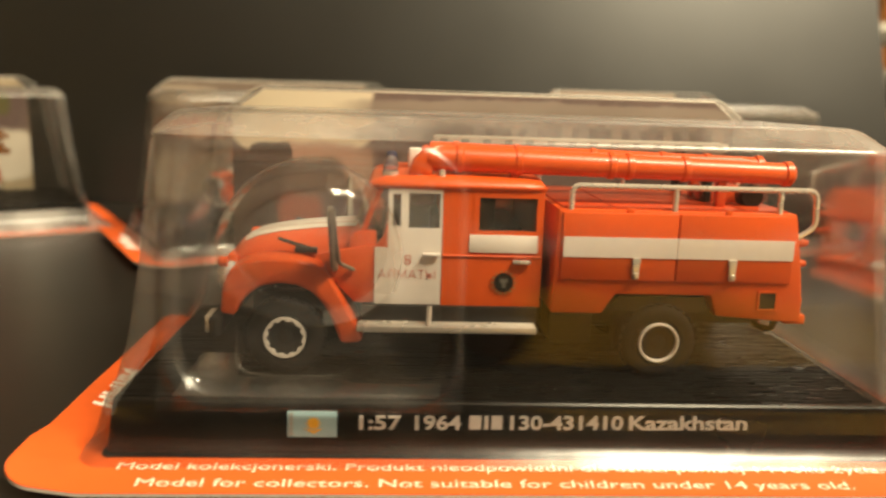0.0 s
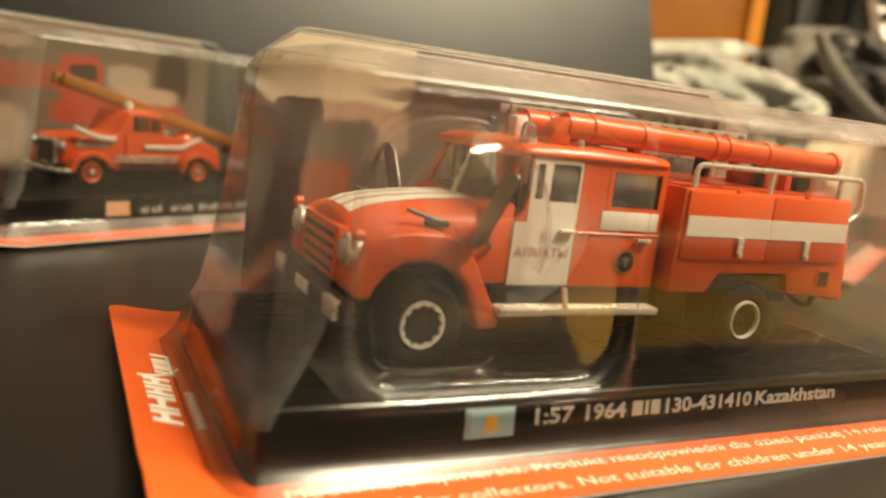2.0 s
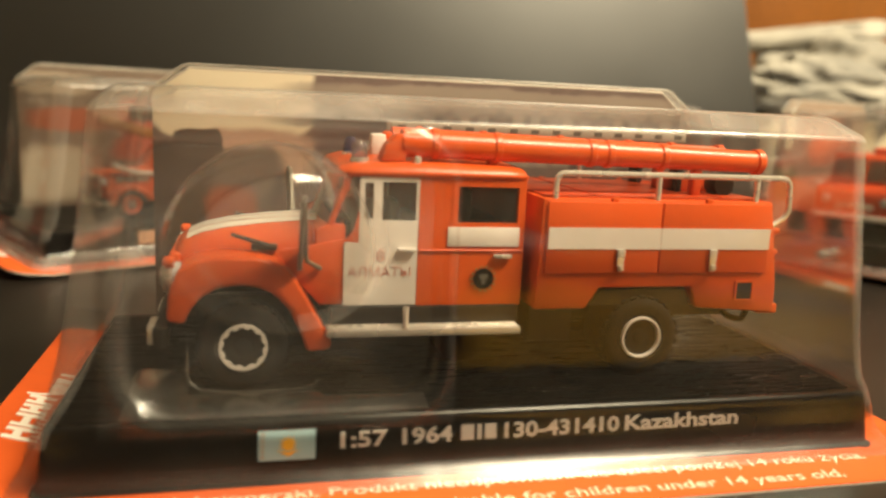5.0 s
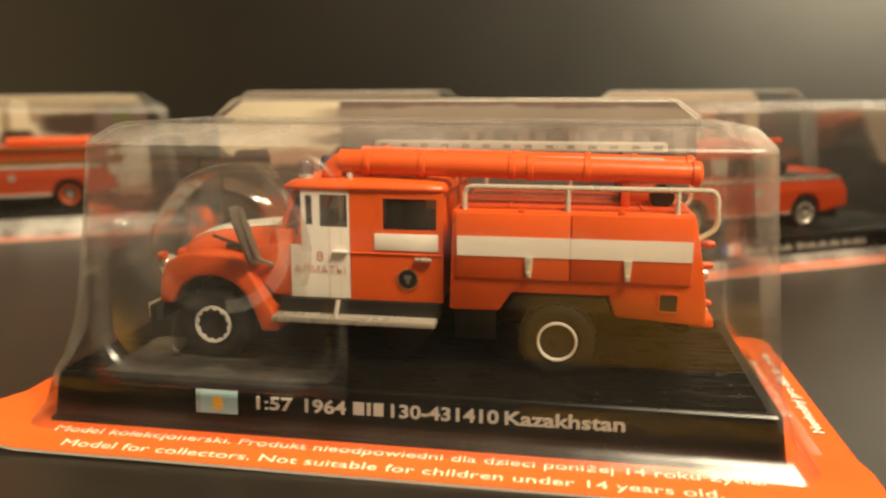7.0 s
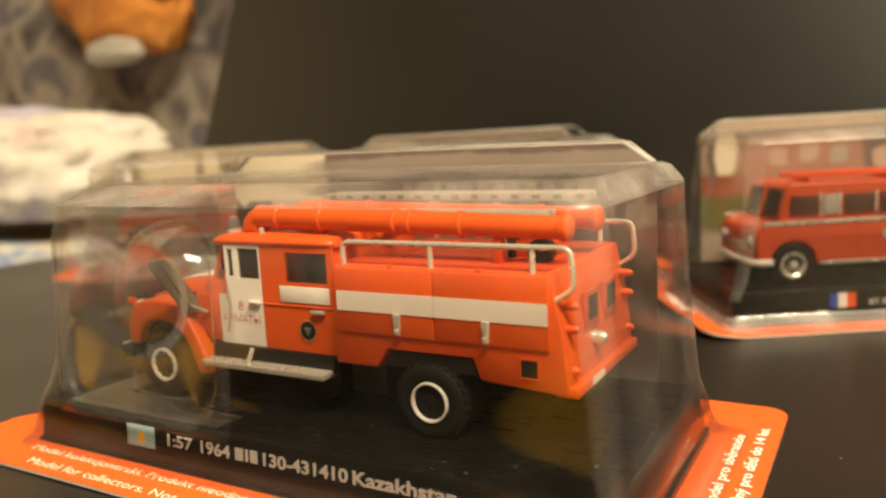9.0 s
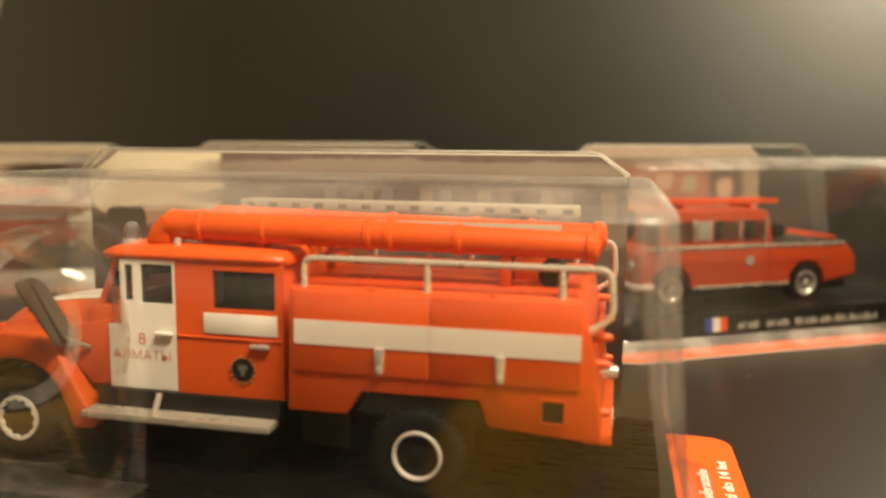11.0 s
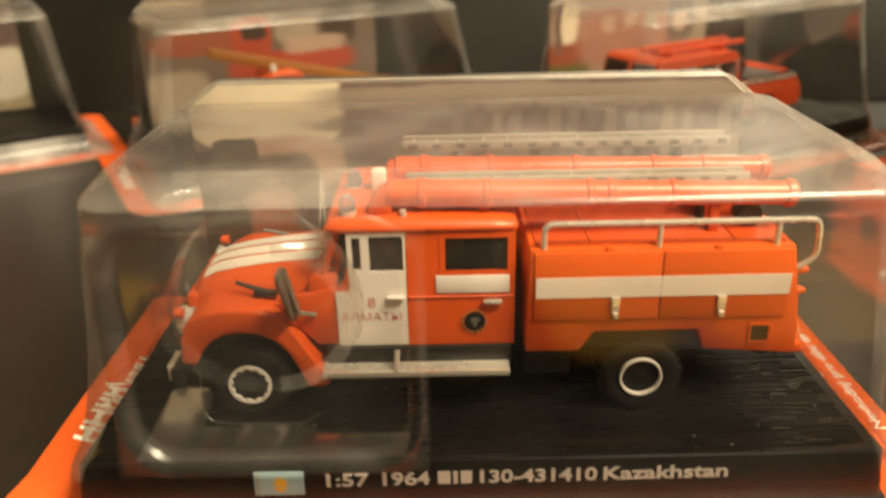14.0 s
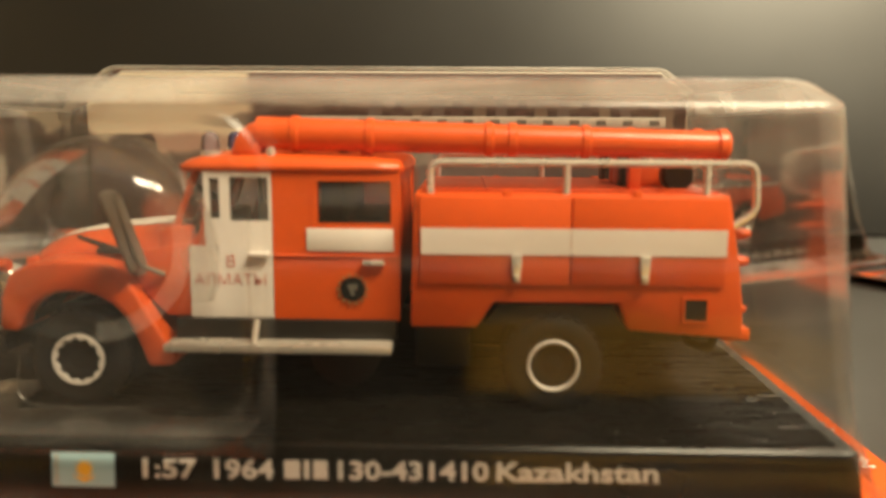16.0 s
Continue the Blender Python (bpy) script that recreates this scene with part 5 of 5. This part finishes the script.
PH3 = photo("park_photo_print", (0.30, 0.23, 0.18), [
    (-42, 30, 10, 7, GN, 0.7), (-43, 40, 9, 4, BR, 0.7), (-42, 51, 4, 7, CR, 0.5), (-47, 50, 1.2, 9, MV, 0.7), (-8, 45, 26, 11, SA, 0.6), (-22, 49, 3, 3, PI, 0.7), (-11, 50, 3, 3, PI, 0.7), (0, 49, 3, 3, SM, 0.7), (17, 48, 7, 8, MV, 0.7), (16, 47, 3, 3.5, PI, 0.7)], 35)
PH4 = photo("pale_photo_print", (0.34, 0.28, 0.19), [
    (-30, 52, 14, 8, CR, 0.5), (-16, 50, 3, 9, CR, 0.4), (-4, 52, 4, 8, CR, 0.4), (4, 47, 8, 3, CR, 0.5), (22, 49, 16, 5, UM, 0.6), (-6, 42, 7, 4, UM, 0.6), (10, 40, 14, 3, SM, 0.5), (-10, 32, 28, 6, RD, 0.5), (44, 48, 12, 10, MV, 0.5), (44, 52, 4, 5, GN, 0.6), (46, 28, 10, 11, (0.62, 0.58, 0.5), 0.3)], 50)
insert_card(FRONT, "printed card with a blurred town photograph standing inside the pack", PH1)
fire_engine(FRONT)
cover(FRONT, "clear blister cover with rounded shoulders over a black plinth")

for m, kind in ((LEFT, 0), (RIGHT, 1), (FAR_LEFT, 2), (FAR_RIGHT, 3)):
    backing_card(m, "orange printed card lying under a pack on the table", False, kind * 2.3)
    plinth(m, "black display plinth inside a clear pack", [[FLAG_PEACH], [BLUE, WHITE, RED], None, None][kind], False, [(-19, 8), (-8, 9), (3, 34)])
    cover(m, "clear blister cover over a black plinth", 59.2, 63.5, -53.6, 60.0 if kind < 2 else 66, False, 7 if kind == 2 else 4)
insert_card(LEFT, "printed card with a red ladder truck in a street", PH2, -51, 48, 62.9)
insert_card(RIGHT, "printed card with a red vintage engine in a park", PH3, -51, 32, 62.9)
insert_card(FAR_LEFT, "printed card with a pale photograph inside the pack", PH4, -51, 56, 62.9)
insert_card(FAR_RIGHT, "printed card with a dark photograph inside the pack", PH3, -51, 40, 62.9)
bonnet_engine(LEFT @ pose(0.002, -0.003, 0.0008) @ Matrix.Scale(0.93, 4))
van_engine(RIGHT @ pose(-0.001, -0.006, 0), "small red crew van fire engine with silver hubs and pale trim")
van_engine(FAR_LEFT @ pose(0.004, -0.002, 0), "small red fire engine with white sill and wooden side ladder", WHITE, RED, 7.3, True)
van_engine(FAR_RIGHT @ pose(0.012, 0, 0), "small red fire engine with silver hubs inside a clear pack", WHITE, SILVER)

# ---------------------------------------------------------------- the bed and what lies on it
def cloth_mat(name, colors, scale, rough=0.9, seed=0.0):
    """Printed or woven cloth: soft blotches of a few tones over a fine weave."""
    m = mat(name, colors[0], rough, vary=0.1, bump=0.35, bump_scale=1500)
    nt = m.node_tree
    b = nt.nodes["Principled BSDF"]
    tc, n, mp = nt.nodes.new("ShaderNodeTexCoord"), nt.nodes.new("ShaderNodeTexNoise"), nt.nodes.new("ShaderNodeMapping")
    mp.inputs["Location"].default_value = (seed, seed * 2.1, seed * 0.7)
    n.inputs["Scale"].default_value, n.inputs["Detail"].default_value, n.inputs["Distortion"].default_value = scale, 3, 0.8
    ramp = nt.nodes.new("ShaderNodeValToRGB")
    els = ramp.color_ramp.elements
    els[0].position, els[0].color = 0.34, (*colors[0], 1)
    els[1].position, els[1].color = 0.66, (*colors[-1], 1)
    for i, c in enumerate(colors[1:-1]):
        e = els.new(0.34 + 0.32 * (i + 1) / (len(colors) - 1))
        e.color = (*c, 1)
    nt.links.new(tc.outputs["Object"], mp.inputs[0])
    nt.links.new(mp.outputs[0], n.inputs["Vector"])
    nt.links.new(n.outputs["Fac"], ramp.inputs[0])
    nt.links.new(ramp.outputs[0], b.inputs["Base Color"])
    return m


SPREAD = cloth_mat("printed_bedspread", [(0.62, 0.40, 0.05), (0.60, 0.56, 0.48), (0.10, 0.20, 0.48), (0.62, 0.58, 0.50), (0.34, 0.36, 0.30)], 9, seed=3)
PILLOW = cloth_mat("pale_floral_pillowcase", [(0.55, 0.34, 0.33), (0.56, 0.51, 0.46), (0.60, 0.55, 0.50), (0.42, 0.38, 0.50)], 11, seed=7)
FLORAL = cloth_mat("grey_floral_cushion", [(0.045, 0.037, 0.041), (0.125, 0.10, 0.09), (0.27, 0.225, 0.18), (0.105, 0.092, 0.105)], 13, seed=12)
# Darker copy of the knit, for the shade inside the hood.
HOODSHADE = cloth_mat("shaded_knit", [(0.022, 0.019, 0.017), (0.040, 0.033, 0.028), (0.075, 0.062, 0.052)], 14, seed=5)
# Greys among the cream stand for the shade in the folds.
CREAMCLOTH = cloth_mat("fold_shaded_cotton", [(0.12, 0.12, 0.115), (0.30, 0.285, 0.25), (0.44, 0.415, 0.36)], 10, seed=2)
MIDCLOTH = cloth_mat("grey_brown_knit", [(0.07, 0.06, 0.05), (0.11, 0.094, 0.078), (0.15, 0.13, 0.11)], 14, seed=6)
WOOD = mat("amber_wood", (0.20, 0.068, 0.009), 0.35, vary=0.2, scale=14)
BEIGE = cloth_mat("beige_upholstery", [(0.50, 0.42, 0.30), (0.58, 0.50, 0.37)], 6, seed=1)
MIDGREY = cloth_mat("grey_plush", [(0.20, 0.18, 0.15), (0.30, 0.27, 0.23), (0.38, 0.35, 0.30)], 20, seed=4)
# Brighter copy of the ginger plush, for the highlight on the ear.
AMBERPLUSH = cloth_mat("highlit_plush", [(0.62, 0.26, 0.03), (0.75, 0.36, 0.05)], 20, seed=8)
PLUSH = cloth_mat("ginger_plush", [(0.34, 0.11, 0.017), (0.46, 0.165, 0.025), (0.53, 0.22, 0.04)], 20, seed=4)


def sheet(name, x0, x1, y0, y1, z, height, freq, nx, ny, material, seed):
    bm = bmesh.new()
    grid = []
    for j in range(ny + 1):
        row = []
        for i in range(nx + 1):
            x, y = x0 + (x1 - x0) * i / nx, y0 + (y1 - y0) * j / ny
            h = noise.fractal(Vector((x * freq, y * freq, seed)), 0.8, 2.1, 4)
            row.append(bm.verts.new((x, y, z + height * h)))
        grid.append(row)
    for j in range(ny):
        for i in range(nx):
            bm.faces.new((grid[j][i], grid[j][i + 1], grid[j + 1][i + 1], grid[j + 1][i]))
    ob = make(name, bm, material, angle=80)
    return ob


def lump(cx, cy, cz, rx, ry, rz, fold, freq, seed, power=2.0, n=44, ridge=False):
    """A soft closed form: a squashed ball with folds."""
    rings = []
    for j in range(1, n):
        v = math.pi * j / n
        ring = []
        for i in range(2 * n):
            u = math.pi * i / n
            d = Vector((math.sin(v) * math.cos(u), math.sin(v) * math.sin(u), -math.cos(v)))
            q = Vector([math.copysign(abs(c) ** (2.0 / power), c) for c in d])
            f = noise.fractal(d * freq + Vector((seed, 0, 0)), 0.7, 2.0, 4)
            if ridge:
                w = noise.noise(d * freq + Vector((seed, 0, 0)))
                f = 0.6 * math.sin(3.4 * (d.x * 0.9 + d.z * 0.5) + 5.0 * w) + 0.3 * math.sin(6.0 * (d.x * 0.9 - d.z * 0.3) + 6.0 * w + seed) + 0.5 * f
            k = 1 + fold * f
            ring.append((cx + rx * q.x * k, cy + ry * q.y * k, max(cz + rz * q.z * k, cz - rz * 0.8)))
        rings.append(ring)
    return loft(rings, True, True, True)


bed = thing("bed", "bed under a printed blue, white and yellow spread", "bed")
part("mattress", box(-1150, 1150, -900, 1000, -330, -52, 30, 4), BEIGE, bed)
ob = sheet("bedspread", -1160, 1160, -910, 1010, -22, 9, 0.006, 120, 100, SPREAD, 4.0)
ob.parent = bed
ob["label"] = "printed blue, white and yellow bedspread"
for sx in (-1, 1):
    part("bed_side", box(sx * 1180 - 15, sx * 1180 + 15, -920, 1010, -540, -60, 5), WOOD, bed)

ob = tagged(make("pillow", lump(-752, 420, 50, 196, 110, 62, 0.16, 2.2, 3.0, 2.6), PILLOW, angle=80), "plump pale pillow with a faint flower print, on the bed", "pillow")
ob = tagged(make("cushion", lump(-740, 590, 150, 300, 60, 180, 0.10, 2.0, 9.0, 3.2), FLORAL, angle=80), "grey flowered cushion standing behind a pillow", "cushion")
toy = thing("plush_toy", "ginger plush toy lying on a flowered cushion", "plush toy")
part("plush_body", lump(-626, 500, 216, 82, 42, 56, 0.10, 2.0, 1.0, 2.2, 24), PLUSH, toy)
part("plush_back", lump(-694, 512, 252, 70, 36, 44, 0.10, 2.0, 6.0, 2.2, 24), PLUSH, toy)
part("plush_muzzle", lump(-618, 466, 169, 40, 18, 15, 0.14, 2.4, 5.0, 2.2, 20), MIDGREY, toy, "grey plush muzzle")
part("plush_ear", lump(-552, 478, 246, 26, 16, 30, 0.1, 2.0, 2.0, 2.2, 16), AMBERPLUSH, toy, "plush ear in brighter amber for its highlight")

base = tagged(make("folded_blanket", box(330, 1050, 385, 900, -18, 58, 14, 4), BEIGE), "thick folded beige blanket on the bed", "blanket")
shirt = thing("crumpled_shirt", "crumpled cream cotton shirt on the blanket", "clothing")
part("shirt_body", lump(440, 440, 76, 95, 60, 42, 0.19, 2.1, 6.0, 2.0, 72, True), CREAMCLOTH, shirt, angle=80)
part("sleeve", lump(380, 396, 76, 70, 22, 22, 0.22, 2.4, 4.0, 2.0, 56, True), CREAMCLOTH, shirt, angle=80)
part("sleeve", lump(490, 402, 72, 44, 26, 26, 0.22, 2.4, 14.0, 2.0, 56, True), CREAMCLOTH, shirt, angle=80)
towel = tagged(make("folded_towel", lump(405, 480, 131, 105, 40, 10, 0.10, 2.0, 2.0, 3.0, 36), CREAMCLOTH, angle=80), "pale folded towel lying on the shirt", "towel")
towel.matrix_world = pose(0.02, 0, -0.066, 0, -8, 0)
sweater = thing("dark_sweater", "dark brown knitted sweater in a heap", "clothing")
part("sweater_body", lump(592, 455, 100, 92, 56, 62, 0.13, 1.6, 8.0, 2.0, 60, True), MIDCLOTH, sweater, angle=80)
part("sleeve", sweep([(510, 398, 150), (524, 394, 128), (545, 390, 108), (580, 388, 90), (630, 388, 76)], [4, 8, 9, 8, 5], 16), MIDCLOTH, sweater, "grey-brown turned-out hem round the hood")
# dark lump stands for the shade in the hood's opening
part("hood", lump(590, 415, 122, 54, 34, 34, 0.20, 2.2, 3.0, 2.0, 56, True), HOODSHADE, sweater, angle=80)

kb = thing("keyboard", "white toy keyboard with black keys standing on end", "keyboard")
part("case", box(-100, -4, 12, 22, 0, 330, 3), BLACK, kb, "dark case")
for k in range(14):
    part("white_key", box(-98, 0, 0, 12, 4 + 21 * k, 24.6 + 21 * k, 1.0), WHITE, kb)
    if k % 7 not in (5, 1):
        part("black_key", box(-98, -42, -7, 0.6, 20 + 21 * k, 30 + 21 * k, 1.5), BLACK, kb)
kb.matrix_world = pose(0.848, 0.475, 0.062, -20, 0, 4)

cab = thing("wooden_cabinet", "amber wooden cabinet with a dark open bay beside the bed", "cabinet")
part("side_panel", box(430, 631, 604, 620, -500, 520, 3), WOOD, cab)
part("door_edge", box(630, 652, 596, 620, -500, 520, 2), mat("bright_amber_wood", (0.40, 0.15, 0.016), 0.35, vary=0.2, scale=14), cab, "bright amber door edge")
# black board stands for the shade inside the open bay
part("bay_shade", box(640, 1200, 700, 712, -500, 520, 2), BLACK, cab)
part("grey_panel", box(712, 797, 602, 614, -500, 520, 2), mat("charcoal_board", (0.022, 0.021, 0.019), 0.6, vary=0.15), cab)
part("blue_panel", box(797, 850, 598, 610, -500, 520, 2), mat("slate_blue_board", (0.07, 0.11, 0.17), 0.6, vary=0.15), cab)
part("far_panel", box(900, 1200, 670, 699, 270, 520, 2), WOOD, cab)
bol = thing("bolster", "beige upholstered bolster at the bed's side", "bolster")
bm = prism([(585, 56), (640, 200), (700, 300), (900, 300), (900, 56)], "y", 326, 352, 8, 4)
part("bolster_cover", bm, BEIGE, bol)
part("piping", sweep([(585, 325, 60), (640, 325, 200), (700, 325, 300), (890, 325, 300)], 3, 8), BEIGE, bol)

# Unseen cloths, added only for the amber reflection in the clear cover.
THROW = cloth_mat("amber_cloth_weave", [(0.56, 0.31, 0.012), (0.48, 0.26, 0.014), (0.42, 0.22, 0.016), (0.05, 0.09, 0.20)], 11, seed=9)
throw = sheet("reflected_cloth", 27, 300, -168, -60, 4.2, 2.0, 0.03, 40, 20, THROW, 2.0)
solid = throw.modifiers.new("weight", "SOLIDIFY")
solid.thickness, solid.offset = 0.002, -1
cloth2 = sheet("reflected_cloth", -190, -82, -112, -46, 4.2, 1.2, 0.02, 24, 16, THROW, 7.0)
solid = cloth2.modifiers.new("weight", "SOLIDIFY")
solid.thickness, solid.offset = 0.002, -1
tagged(cloth2, "small unseen amber cloth added for its reflection in the cover", "cloth")
tagged(throw, "unseen amber cloth with blue patches, added for its reflection in the cover", "cloth")

# dust and lint on the black surfaces
rng = random.Random(21)
bm = bmesh.new()
for k in range(64):
    on_plinth = k < 26
    x, y, z = (rng.uniform(-56, 66), rng.uniform(-11.5, 3), 11.5) if on_plinth else (rng.uniform(-150, 190), rng.uniform(-20, 120), 0.12)
    if not on_plinth and -80 < x < 92 and y < 75:
        continue
    r, a = rng.uniform(0.04, 0.09), rng.uniform(0, 3.1)
    ln = r * rng.choice((1, 1, 1, 5))
    b = bmesh.new()
    box(-ln, ln, -r, r, 0, 0.08, bm=b)
    b.transform(pose(x, y, z, 0, 0, math.degrees(a)))
    merge(bm, b)
tagged(make("dust_specks", bm, INK_GREY, smooth=False), "pale specks of dust and lint on the black surfaces", "dust", kind="stuff")
